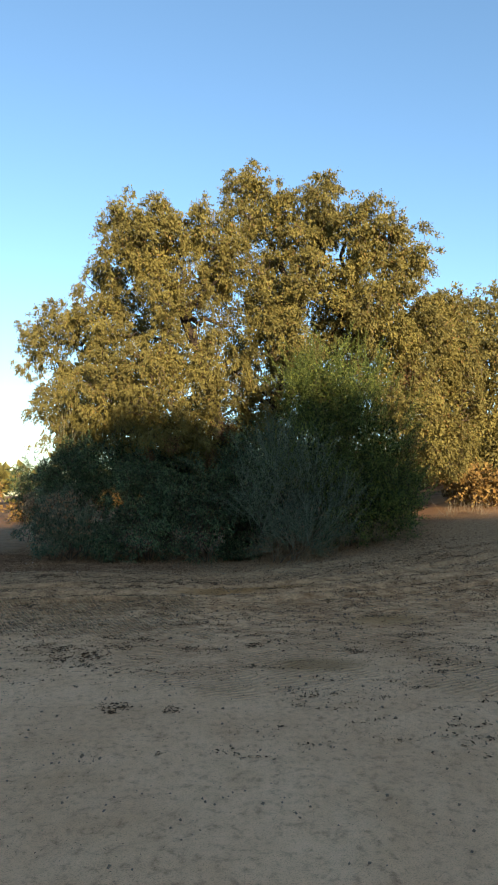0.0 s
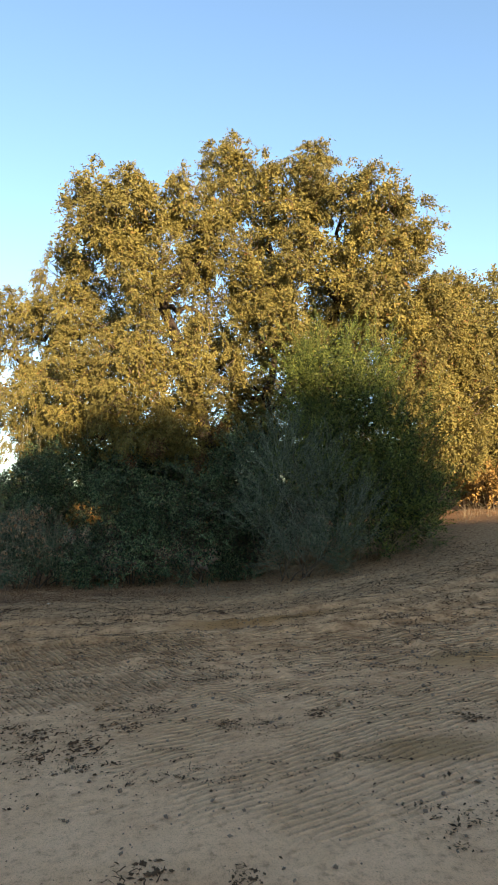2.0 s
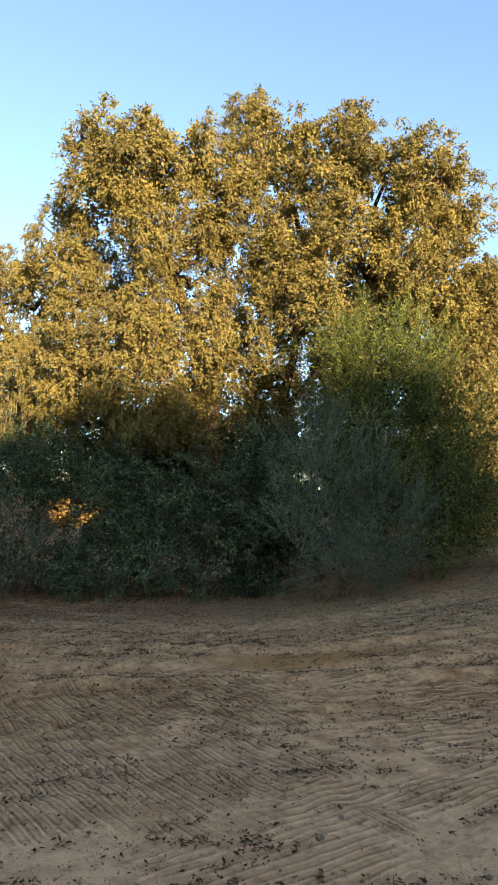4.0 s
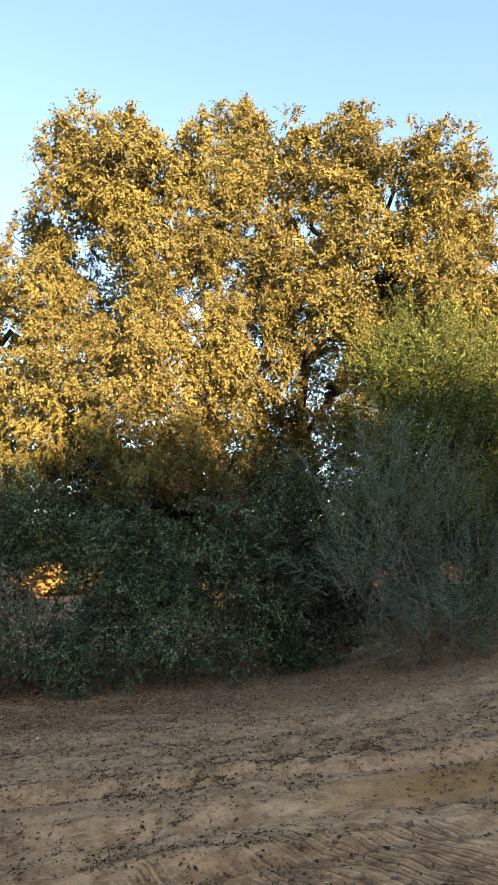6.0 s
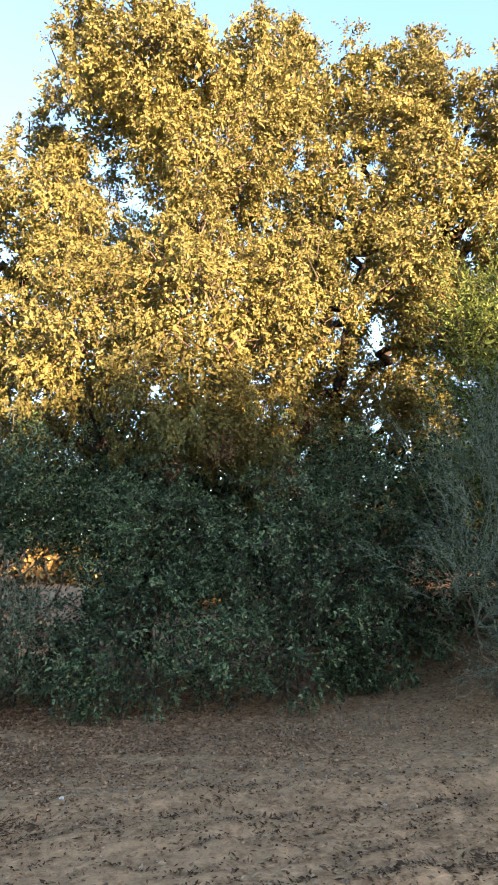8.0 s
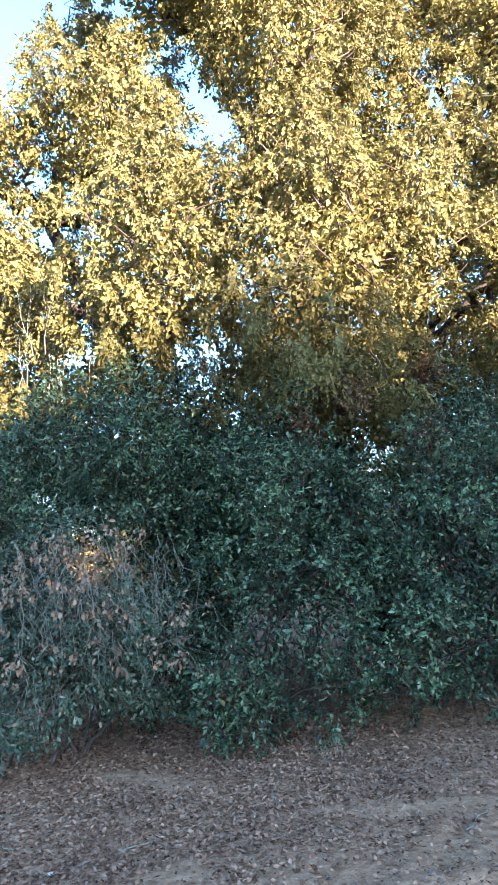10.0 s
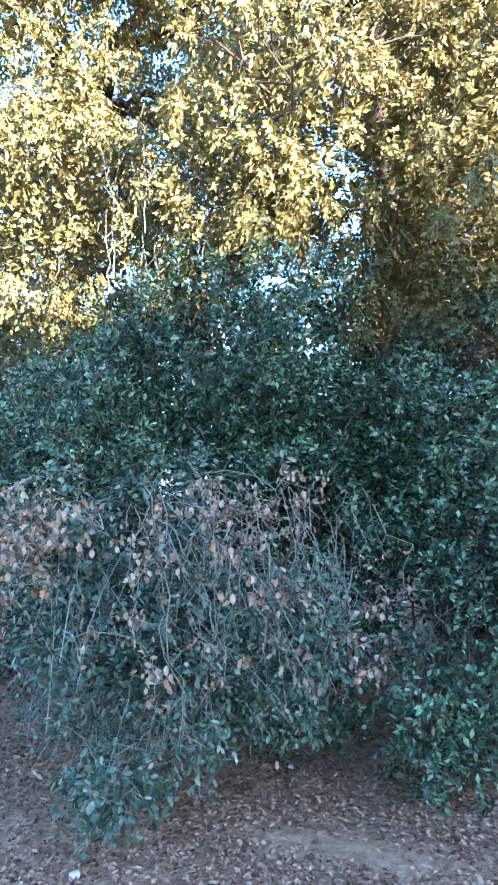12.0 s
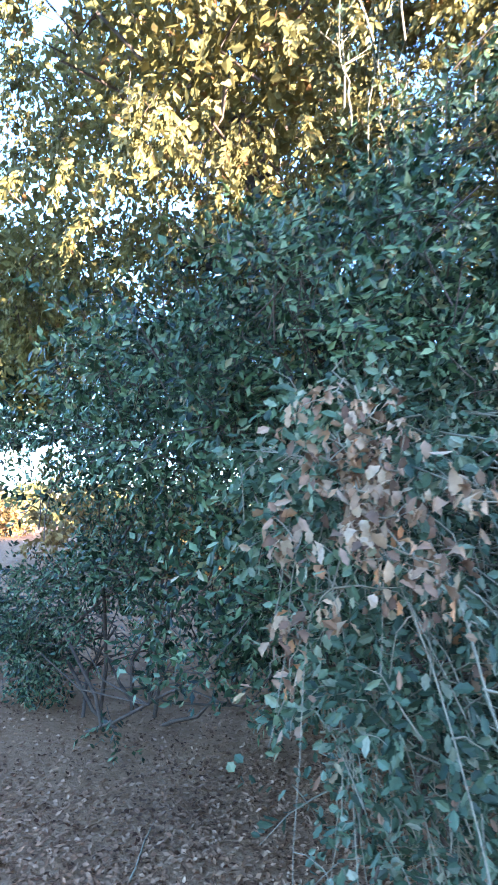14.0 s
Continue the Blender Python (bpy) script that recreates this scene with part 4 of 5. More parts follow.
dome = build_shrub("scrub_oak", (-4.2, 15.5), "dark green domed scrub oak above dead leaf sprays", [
    (-4.3, 15.35, 2.05, 0.72, 0.7, 0.85, 1.1), (-4.85, 15.7, 1.4, 0.65, 0.75, 0.9, 1.1), (-3.6, 15.05, 2.25, 0.7, 0.6, 0.78, 1.1), (-2.8, 14.8, 1.95, 0.6, 0.5, 0.7, 1.0), (-3.6, 15.2, 0.6, 0.5, 0.5, 0.45, 0.8), (-3.95, 15.9, 0.55, 0.45, 0.4, 0.5, 1), (-3.3, 15.7, 0.6, 0.4, 0.4, 0.5, 1), (-4.05, 16.2, 1.95, 0.6, 0.4, 0.75, 1)], 36, group="scrub oaks", core=1600, inner=1.2, **{**scrub, "leaf": (0.036, 0.0165), "per": 14})


def add_shoots(shrub, spots, seed):
    """Upright pale shoots with a few small leaves, standing out of a shrub's top."""
    rng = np.random.default_rng(seed)
    off = np.array(shrub.location)
    leaf = []
    for x, y, z, h in spots:
        a = np.array([x, y, z]) - off
        tip = a + np.array([rng.normal() * 0.14 * h, rng.normal() * 0.14 * h, h])
        pts = bent(rng, a, tip, 7, 0, 0.03)
        lines = [(pts, np.linspace(0.005, 0.0015, 7))]
        for _ in range(5):
            k = rng.integers(2, 6)
            d = unit(np.array([rng.normal() * 0.6, rng.normal() * 0.6, 0.8])) * rng.uniform(0.08, 0.2)
            lines.append((np.stack([pts[k], pts[k] + d * 0.5, pts[k] + d]), [0.0025, 0.002, 0.001]))
            leaf += [pts[k] + d * q for q in rng.random(5)]
        leaf += [pts[0] + (pts[-1] - pts[0]) * q for q in 0.3 + 0.7 * rng.random(9)]
        part("shoot", tubes_mesh("shoot", lines, TWIG, 4), shrub, "thin pale upright shoot")
    p = np.array(leaf)
    n = len(p)
    tagged(part("shoot_leaves", leaves_mesh("shoot_leaves", p, unit(rng.normal(size=(n, 3)) * 0.7 + np.array([0, 0, 0.7])), ball(rng, n), 0.03 + 0.02 * rng.random(n), 0.012 + 0.008 * rng.random(n), GREY_LEAF), shrub), kind="stuff")


def add_wands(shrub, lobes, count, seed, length, leaf, leaf_mat, bark):
    """Feathery shoots that rise out of a shrub: each a thin wand with short side twigs, set all round with narrow leaves."""
    rng = np.random.default_rng(seed)
    off = np.array(shrub.location)
    share = np.array([l[3] * l[5] for l in lobes])
    foot, way, lines = [], [], []
    for _ in range(count):
        l = lobes[rng.choice(len(lobes), p=share / share.sum())]
        u = ball(rng, 1)[0]
        u[1] = -abs(u[1]) if rng.random() < 0.75 else u[1]
        a = np.array(l[:3]) + u * np.array(l[3:6]) * rng.uniform(0.45, 0.95) - off
        if a[2] < 0.3:
            continue
        d = unit(u * np.array([0.75, 0.75, 0.4]) + np.array([0, 0, rng.uniform(0.35, 1.1)]) + rng.normal(size=3) * 0.15)
        h = length * rng.uniform(0.55, 1.2)
        p = a + d * h * np.linspace(0, 1, 8)[:, None]
        p[:, 2] += 0.1 * h * np.linspace(0, 1, 8) ** 2
        p += np.cumsum(rng.normal(size=(8, 3)), 0) * 0.004
        lines.append((p, np.linspace(0.0032, 0.001, 8)))
        for k in range(2, 8):
            for _ in range(2):
                side = rng.normal(size=3)
                side = unit(side - d * (side @ d))
                e = unit(d * 0.8 + side * rng.uniform(0.5, 0.9)) * h * rng.uniform(0.14, 0.3) * (1.25 - k / 10)
                lines.append((np.stack([p[k], p[k] + e * 0.55, p[k] + e + np.array([0, 0, 0.012])]), [0.0016, 0.0012, 0.0006]))
                m = max(4, int(np.linalg.norm(e) / 0.0135))
                foot.append(p[k] + e * np.linspace(0.05, 1, m)[:, None])
                way.append(np.repeat(unit(e)[None], m, 0))
        m = int(h * 0.7 / 0.011)
        t = np.linspace(0.3, 1, m)
        foot.append(np.stack([np.interp(t, np.linspace(0, 1, 8), p[:, c]) for c in range(3)], 1))
        way.append(np.repeat(d[None], m, 0))
    q, w = np.concatenate(foot), np.concatenate(way)
    n = len(q)
    rad = rng.normal(size=(n, 3))
    rad = unit(rad - w * (rad * w).sum(1)[:, None])
    along = unit(w * 0.75 + rad * 0.65)
    grow = 0.7 + 0.6 * rng.random(n)
    tagged(part("wand_leaves", leaves_mesh("wand_leaves", q, along, unit(rad + w * 0.3 + rng.normal(size=(n, 3)) * 0.3), leaf[0] * grow, leaf[1] * grow, leaf_mat), shrub), kind="stuff")
    tagged(part("brushwood", tubes_mesh("brushwood", lines, bark, 3), shrub, "thin pale upright wands"), kind="stuff")


def add_dry_skirt(shrub, count, seed, span, y, high):
    """Bare tan twigs that arch out of a shrub's foot and fork."""
    rng = np.random.default_rng(seed)
    off = np.array(shrub.location)
    lines = []
    for _ in range(count):
        x = rng.uniform(*span)
        a = np.array([x, y + rng.uniform(0.2, 0.6), 0]) - off
        a[2] = rng.uniform(0.12, high * 0.6)
        e = a + np.array([rng.normal() * 0.25, -rng.uniform(0.1, 0.4), rng.uniform(-0.2, 0.4)])
        e[2] = max(e[2], 0.12)
        p = bent(rng, a, e, 7, -0.05, 0.09)
        lines.append((p, np.linspace(0.0045, 0.0016, 7)))
        for k in rng.integers(2, 7, 4):
            d = rng.normal(size=3) * np.array([0.1, 0.06, 0.09])
            q = np.stack([p[k], p[k] + d * 0.5 + rng.normal(size=3) * 0.008, p[k] + d])
            if q[:, 2].min() > 0.02:
                lines.append((q, [0.0024, 0.0018, 0.001]))
    tagged(part("dry_skirt", tubes_mesh("dry_skirt", lines, DRY_TWIG, 4), shrub, "bare tan twigs near the ground"), kind="stuff")


shoot_rng = np.random.default_rng(77)
add_wands(wands, GREY_LOBES, 270, 79, 0.62, (0.028, 0.009), WAND_LEAF, WAND)
add_wands(broom, BROOM_LOBES, 380, 80, 0.6, (0.032, 0.01), BROOM_LEAF, BROOM_TWIG)
add_dry_skirt(wands, 150, 81, (0.15, 1.9), 12.85, 0.95)
add_dry_skirt(broom, 90, 82, (1.9, 3.5), 13.2, 0.7)
add_shoots(dome, [(shoot_rng.uniform(-4.6, -2.9), shoot_rng.uniform(15.0, 15.6), shoot_rng.uniform(2.7, 3.2), shoot_rng.uniform(0.45, 0.95)) for _ in range(18)], 78)
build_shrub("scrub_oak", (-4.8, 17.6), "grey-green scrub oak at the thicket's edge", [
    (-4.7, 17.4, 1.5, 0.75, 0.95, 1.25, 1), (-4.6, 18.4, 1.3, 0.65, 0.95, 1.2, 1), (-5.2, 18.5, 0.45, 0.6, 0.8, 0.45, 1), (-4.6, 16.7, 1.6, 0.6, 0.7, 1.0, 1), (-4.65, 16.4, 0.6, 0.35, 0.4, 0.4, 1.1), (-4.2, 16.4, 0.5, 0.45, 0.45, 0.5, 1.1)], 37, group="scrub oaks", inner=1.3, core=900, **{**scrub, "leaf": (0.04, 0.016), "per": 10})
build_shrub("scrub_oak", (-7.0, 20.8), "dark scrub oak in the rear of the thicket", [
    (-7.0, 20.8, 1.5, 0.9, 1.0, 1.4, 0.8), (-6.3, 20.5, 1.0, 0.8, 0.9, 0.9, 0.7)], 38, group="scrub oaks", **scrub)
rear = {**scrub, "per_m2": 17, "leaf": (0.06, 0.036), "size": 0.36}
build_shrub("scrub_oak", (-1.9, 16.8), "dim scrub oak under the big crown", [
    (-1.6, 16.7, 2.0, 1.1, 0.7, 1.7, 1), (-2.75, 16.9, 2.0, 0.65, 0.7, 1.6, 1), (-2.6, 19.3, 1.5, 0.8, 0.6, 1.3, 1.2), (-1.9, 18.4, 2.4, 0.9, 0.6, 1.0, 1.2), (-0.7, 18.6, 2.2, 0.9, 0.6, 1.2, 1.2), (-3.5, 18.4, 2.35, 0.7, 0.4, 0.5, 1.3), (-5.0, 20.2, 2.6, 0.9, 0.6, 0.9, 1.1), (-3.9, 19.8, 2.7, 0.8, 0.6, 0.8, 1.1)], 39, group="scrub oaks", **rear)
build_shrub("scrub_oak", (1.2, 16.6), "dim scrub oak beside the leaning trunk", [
    (0.1, 16.5, 1.8, 0.8, 0.7, 1.5, 1), (1.9, 16.6, 2.2, 0.9, 0.7, 1.6, 1), (3.2, 15.6, 1.3, 0.8, 0.5, 1.0, 1.2), (0.5, 15.9, 0.9, 0.9, 0.4, 0.9, 1.5), (-0.6, 15.9, 0.9, 0.8, 0.4, 0.9, 1.5), (1.7, 15.4, 0.9, 0.8, 0.4, 0.9, 1.2)], 40, group="scrub oaks", **rear)


# ---- young oak at the edge, with arching stems and dead leaf sprays ----
DEAD_SPRAYS = [(-4.98, 14.3, 1.3), (-5.1, 14.42, 1.2), (-4.02, 14.2, 1.3), (-4.3, 14.1, 1.2), (-4.06, 14.15, 1.5), (-4.47, 14.2, 1.45), (-4.7, 14.1, 0.93), (-4.62, 14.12, 0.75),
               (-3.98, 14.2, 1.08), (-4.2, 14.2, 1.4), (-4.12, 14.3, 1.28), (-4.0, 14.15, 0.8), (-5.05, 14.6, 1.5), (-4.95, 14.62, 1.38), (-5.18, 14.7, 1.2), (-5.03, 14.65, 1.22), (-5.16, 14.72, 1.0), (-4.75, 14.6, 0.95),
               (-4.3, 14.3, 1.55), (-4.55, 14.3, 1.3), (-4.0, 14.3, 1.45), (-4.8, 14.2, 1.35), (-4.35, 14.2, 0.85), (-4.1, 14.25, 1.0),
               (-5.0, 14.62, 1.42), (-5.12, 14.66, 1.4), (-5.08, 14.64, 1.3), (-5.0, 14.64, 1.2), (-5.14, 14.62, 1.12), (-5.1, 14.58, 1.33), (-5.04, 14.56, 1.27), (-5.11, 14.64, 1.56),
               (-3.86, 14.2, 1.5), (-3.72, 14.1, 0.8), (-3.5, 14.2, 0.72), (-3.55, 14.2, 0.95), (-4.65, 14.25, 1.2), (-4.42, 14.2, 1.32)]


def arc(a, b, lift, n=9):
    """A smooth drooping line from a to b that first rises."""
    t = np.linspace(0, 1, n)[:, None]
    c = a * 0.45 + b * 0.55
    c = np.array([c[0], c[1], max(a[2], b[2]) + lift])
    return a * (1 - t) ** 2 + c * 2 * t * (1 - t) + b * t * t


def curled_leaf(length, width, curl, fold, name, mat):
    """One lobed leaf, folded along its rib and curled along its length."""
    v = ROUND_LOBED[0] * np.array([length, width, width])
    t = ROUND_LOBED[0][:, 0]
    v[:, 2] += curl * length * np.sin(t * 2.6) + fold * np.abs(v[:, 1])
    return mesh_from(name, v, ROUND_LOBED[1], mat, True)


def build_young_oak():
    lobes = [(-4.8, 14.75, 0.62, 0.32, 0.3, 0.38, 1.5), (-4.35, 14.6, 0.62, 0.42, 0.32, 0.36, 1.2), (-4.0, 14.6, 0.75, 0.3, 0.3, 0.38, 1.0), (-4.6, 14.95, 1.35, 0.65, 0.4, 0.45, 0.8), (-4.72, 14.35, 0.38, 0.24, 0.2, 0.26, 1.0), (-3.6, 14.75, 0.75, 0.3, 0.28, 0.4, 1.0)]
    ob = build_shrub("young_oak", (-4.45, 15.0), "young oak with arching pale stems and dead brown leaves", lobes, 41, YOUNG_LEAF, 44, 0.2, 6, 8, (0.037, 0.021), 0.3, 0.0,
                     stems=6, twig_mat=TWIG, shape=LOBED, twig_every=3, cull=0.36, amp=0.35, freq=3.0, core=220, inner=1.0, inner_twigs=3, tip=0.6, loose=0.6)
    rng = np.random.default_rng(42)
    off = np.array([-4.45, 15.0, on_ground(-4.45, 15.0)])
    hung, green = [], []
    # pale stems that rise from the crown's foot, arch over and hang
    for i in range(85):
        a = rng.uniform(-2.95, -0.4)
        reach = rng.uniform(0.35, 0.95)
        start = np.array([np.clip(math.cos(a) * 0.35 + rng.normal() * 0.2, -0.4, 0.35), 0.1 + abs(rng.normal()) * 0.12, rng.uniform(0.5, 1.5)])
        end = np.array([min(0.55, math.cos(a + rng.normal() * 0.5) * reach), -0.1 + math.sin(a) * reach * 0.8, max(0.45, start[2] - rng.uniform(-0.05, 0.75))])
        p = arc(start, end, rng.uniform(0.02, 0.25), 12) + np.cumsum(rng.normal(size=(12, 3)), 0) * 0.006
        r = rng.uniform(0.0018, 0.0045) * (1.4 if i % 6 == 0 else 1)
        stem = part("stem", tubes_mesh("stem", [(p, np.linspace(r, r * 0.4, 12))], TWIG, 5), ob, "pale grey bare stem")
        lines = []
        for _ in range(rng.integers(4, 8)):
            k = rng.integers(2, 11)
            d = unit(unit(p[k] - p[k - 1]) + rng.normal(size=3) * 0.6) * rng.uniform(0.06, 0.26) + np.array([0, 0, rng.uniform(-0.1, 0.05)])
            q = arc(p[k], p[k] + d, 0.01, 6) + rng.normal(size=(6, 3)) * 0.004
            lines.append((q, np.linspace(r * 0.6, r * 0.22, 6)))
            (hung if rng.random() < 0.3 else green).extend([q[-1], q[3], q[4]])
        tagged(part("brushwood", tubes_mesh("brushwood", lines, TWIG, 4), stem), kind="stuff")
    # a curtain of thin bare stems under the withered sprays
    for _ in range(60):
        a = np.array([rng.uniform(-4.75, -3.55), rng.uniform(14.12, 14.45), rng.uniform(1.1, 1.55)]) - off
        b = a + np.array([rng.normal() * 0.13, rng.normal() * 0.07 - 0.03, -rng.uniform(0.35, 0.8)])
        b[2] = max(b[2], 0.3)
        p = bent(rng, a, b, 9, -0.03, 0.07)
        r = rng.uniform(0.0016, 0.0034)
        lines = [(p, np.linspace(r, r * 0.5, 9))]
        for k in rng.integers(2, 8, 3):
            d = np.array([rng.normal() * 0.06, rng.normal() * 0.04, -rng.uniform(0.02, 0.16)])
            lines.append((np.stack([p[k], p[k] + d * 0.5 + rng.normal(size=3) * 0.008, p[k] + d]), [r * 0.6, r * 0.45, r * 0.25]))
            (hung if rng.random() < 0.35 else green).append(p[k] + d)
        part("stem", tubes_mesh("stem", lines, TWIG, 4), ob, "thin pale hanging stem")
    # withered sprays: bunches of large curled leaves
    shapes = [curled_leaf(0.042, 0.027, c, f, "dead_leaf", DEAD_LEAF) for c, f in ((-0.16, 0.45), (0.2, 0.7), (-0.3, 1.0), (0.08, 0.3), (0.34, 1.3))]
    lines = []
    for c in DEAD_SPRAYS:
        c = np.array(c) - off
        root = np.array([c[0] * 0.5, 0.1, c[2] + 0.12])
        lines.append((bent(rng, root, c, 7, 0.08, 0.06), np.linspace(0.004, 0.0018, 7)))
        tips = c + rng.normal(size=(4, 3)) * np.array([0.07, 0.045, 0.055])
        spray = part("dead_spray", tubes_mesh("dead_spray", [(bent(rng, c, q, 4, 0.02, 0.08), [0.0024, 0.002, 0.0016, 0.001]) for q in tips], TWIG, 4), ob, "spray of withered brown leaves")
        for i in range(32):
            leaf = part("dead_leaf", shapes[rng.integers(5)], spray)
            q = tips[i % 4] + rng.normal(size=3) * 0.022
            k = rng.uniform(0.6, 1.15)
            leaf.matrix_basis = Matrix.LocRotScale(Vector(q), Euler((rng.uniform(-1.2, 1.2), rng.uniform(0.2, 1.9), rng.uniform(0, 6.3))), (k, k, k))
        hung += [tips[rng.integers(4)] + rng.normal(size=3) * np.array([0.07, 0.05, 0.06]) for _ in range(6)]
    tagged(part("brushwood", tubes_mesh("brushwood", lines, TWIG, 4), ob), kind="stuff")
    for name, spots, mat, down in (("hanging_leaves", hung, HUNG_LEAF, 0.8), ("green_leaves", green * 4, YOUNG_LEAF, 0.2)):
        p = np.array(spots)
        n = len(p)
        p = p + rng.normal(size=(n, 3)) * 0.028
        tagged(part(name, leaves_mesh(name, p, unit(rng.normal(size=(n, 3)) * 0.7 - np.array([0, 0, down])), unit(rng.normal(size=(n, 3)) - np.array([0, 0.5, -0.3])), 0.024 + 0.022 * rng.random(n), 0.014 + 0.012 * rng.random(n), mat, LOBED), ob), kind="stuff")


build_young_oak()


# ---- sunlit scrub beyond the thicket ----
def build_far_bushes():
    first = build_shrub("far_bush", (0, 0), "low sunlit bush on open ground behind the thicket", [(0, 0, 1.0, 1.5, 1.2, 1.0, 1), (1.1, 0.3, 0.8, 1.0, 1.0, 0.8, 1), (-1.0, 0.2, 0.7, 1.0, 0.9, 0.7, 1)],
                        51, DRY_BUSH, 4, 0.42, 4, 5, (0.17, 0.1), 0.1, 0.1, stems=4, core=20, group="far bushes")
    rng = np.random.default_rng(5)
    spots = [(-9.0, 62), (-12.5, 64), (-5.8, 60), (-15.5, 61), (-2.5, 63), (-10.5, 67), (-7.0, 66), (-1.5, 33), (2.5, 35), (6.5, 33), (9.0, 28.5), (8.0, 25.2), (9.6, 26.4), (6.6, 28.0), (10.8, 31), (12.5, 33), (16, 40), (-12.5, 36), (-18, 42), (21, 46), (-24, 50), (30, 55)]
    first.matrix_basis = pose(-1.0, 27.0, 0)
    for x, y in spots + [(6.3, 17.6), (7.6, 18.0), (9.2, 19.5), (6.6, 19.6)]:
        s = 0.55 if y < 20 else (0.8 + 0.6 * rng.random()) * (2.0 if y > 58 else 1.0)
        copy_thing(first, pose(x, y, on_ground(x, y), 0, 0, rng.random() * 360) @ Matrix.Scale(s, 4))


build_far_bushes()


def build_far_wood():
    rng = np.random.default_rng(6)
    n = 260
    a = rng.uniform(-1.1, 1.1, n)
    r = rng.uniform(95, 150, n)
    lobes = [(r[i] * math.sin(a[i]), r[i] * math.cos(a[i]), rng.uniform(1.0, 3.0), rng.uniform(3, 6), rng.uniform(3, 6), rng.uniform(2.0, 4.0), 1) for i in range(n)]
    feet, ways, _ = shell(rng, lobes, 0.06)
    _, _, _, p, along, nor = sprays(rng, feet, ways, 1.6, 3, 4)
    m = len(p)
    tagged(new("far_wood", leaves_mesh("far_wood", p, along, nor, 1.5 + 0.9 * rng.random(m), 1.0 + 0.5 * rng.random(m), OAK_LEAF)), "distant belt of sunlit trees along the horizon", "trees", kind="stuff")


build_far_wood()


# ---- litter and clods ----
def scatter_spots(rng, n, x0, x1, y0, y1, weight):
    """Spots in a rectangle, thinned by a weight from 0 to 1."""
    x, y = rng.uniform(x0, x1, n), rng.uniform(y0, y1, n)
    ok = rng.random(n) < weight(x, y)
    x, y = x[ok], y[ok]
    return x, y, ground_height(x, y)


def swept_bare(x, y):
    """Tan streaks in the litter that wheels and feet have swept bare."""
    out = 0 * x
    for cx, cy, a, l, w in ((-3.8, 14.07, -48, 0.5, 0.13), (-2.55, 12.92, -21, 0.75, 0.1), (-4.2, 12.7, 10, 0.5, 0.12), (-0.6, 12.2, 8, 0.9, 0.12)):
        u, v = (x - cx) * math.cos(radians(a)) + (y - cy) * math.sin(radians(a)), (y - cy) * math.cos(radians(a)) - (x - cx) * math.sin(radians(a))
        out = np.maximum(out, np.exp(-((u / l) ** 2 + (v / w) ** 2) ** 2))
    return out


def build_litter():
    rng = np.random.default_rng(61)

    def weight(x, y):
        edge = np.clip((y - 10.3 - 1.4 * (value_noise(x, y, 0.7, 21) - 0.5)) / 1.9, 0, 1)
        band = value_noise(x * 0.35, y * 1.3, 1.8, 28)
        fade = np.clip((x + 8.5 + 2 * value_noise(x, y, 0.8, 33)) / 2.5, 0, 1) * np.clip((7.5 - 2 * value_noise(x, y, 0.8, 34) - x) / 2.5, 0, 1) * np.clip((20.5 - 2 * value_noise(x, y, 0.8, 35) - y) / 2.5, 0, 1)
        fade = fade * np.where((y > 17) & (x > -3.5), 0.2, 1) * np.where((x > 4) | (x < -6.5), 0.5, 1)
        return fade * (1 - 0.93 * swept_bare(x, y)) * np.clip(edge * (0.14 + 2.0 * np.clip(band - 0.3, 0, 1) + 0.35 * value_noise(x, y, 2.2, 22) + 0.7 * np.clip((y - 12.3) / 0.8, 0, 1)), 0.004, 1)

    x, y, z = scatter_spots(rng, 165000, -8.5, 7.5, 9.0, 20.5, weight)
    x2, y2, z2 = scatter_spots(rng, 92000, -7.6, -0.9, 12.5, 17.4, lambda x, y: soft_box(x + 1.2 * (value_noise(x, y, 1.4, 36) - 0.5), y + 0.9 * (value_noise(x, y, 1.4, 37) - 0.5), -7.3, -1.2, 11.5, 17.1, 1.2) * (1 - 0.93 * swept_bare(x, y)) * np.clip((y - 12.4) / 0.6, 0, 1) * (0.5 + 0.5 * (value_noise(x, y, 1.1, 25) > 0.3)))
    x, y, z = np.concatenate([x, x2]), np.concatenate([y, y2]), np.concatenate([z, z2])
    n = len(x)
    p = np.stack([x, y, z + 0.004 + 0.012 * rng.random(n)], -1)
    ang = rng.random(n) * 2 * np.pi
    along = unit(np.stack([np.cos(ang), np.sin(ang), rng.normal(size=n) * 0.3], -1))
    nor = unit(np.stack([rng.normal(size=n) * 0.6, rng.normal(size=n) * 0.6, np.ones(n)], -1))
    me = leaves_mesh("leaf_litter", p, along, nor, 0.016 + 0.024 * rng.random(n), 0.01 + 0.012 * rng.random(n), LITTER_LEAF)
    tagged(new("leaf_litter", me), "carpet of curled dry brown oak leaves", "leaf litter", kind="stuff")


build_litter()


def lump(rng, r):
    v = np.array([[1, 0, 0], [-1, 0, 0], [0, 1, 0], [0, -1, 0], [0, 0, 0.7], [0, 0, -0.5]], float)
    return v * r * (0.7 + 0.6 * rng.random((6, 1)))


LUMP_FACES = np.array([[0, 2, 4], [2, 1, 4], [1, 3, 4], [3, 0, 4], [2, 0, 5], [1, 2, 5], [3, 1, 5], [0, 3, 5]])


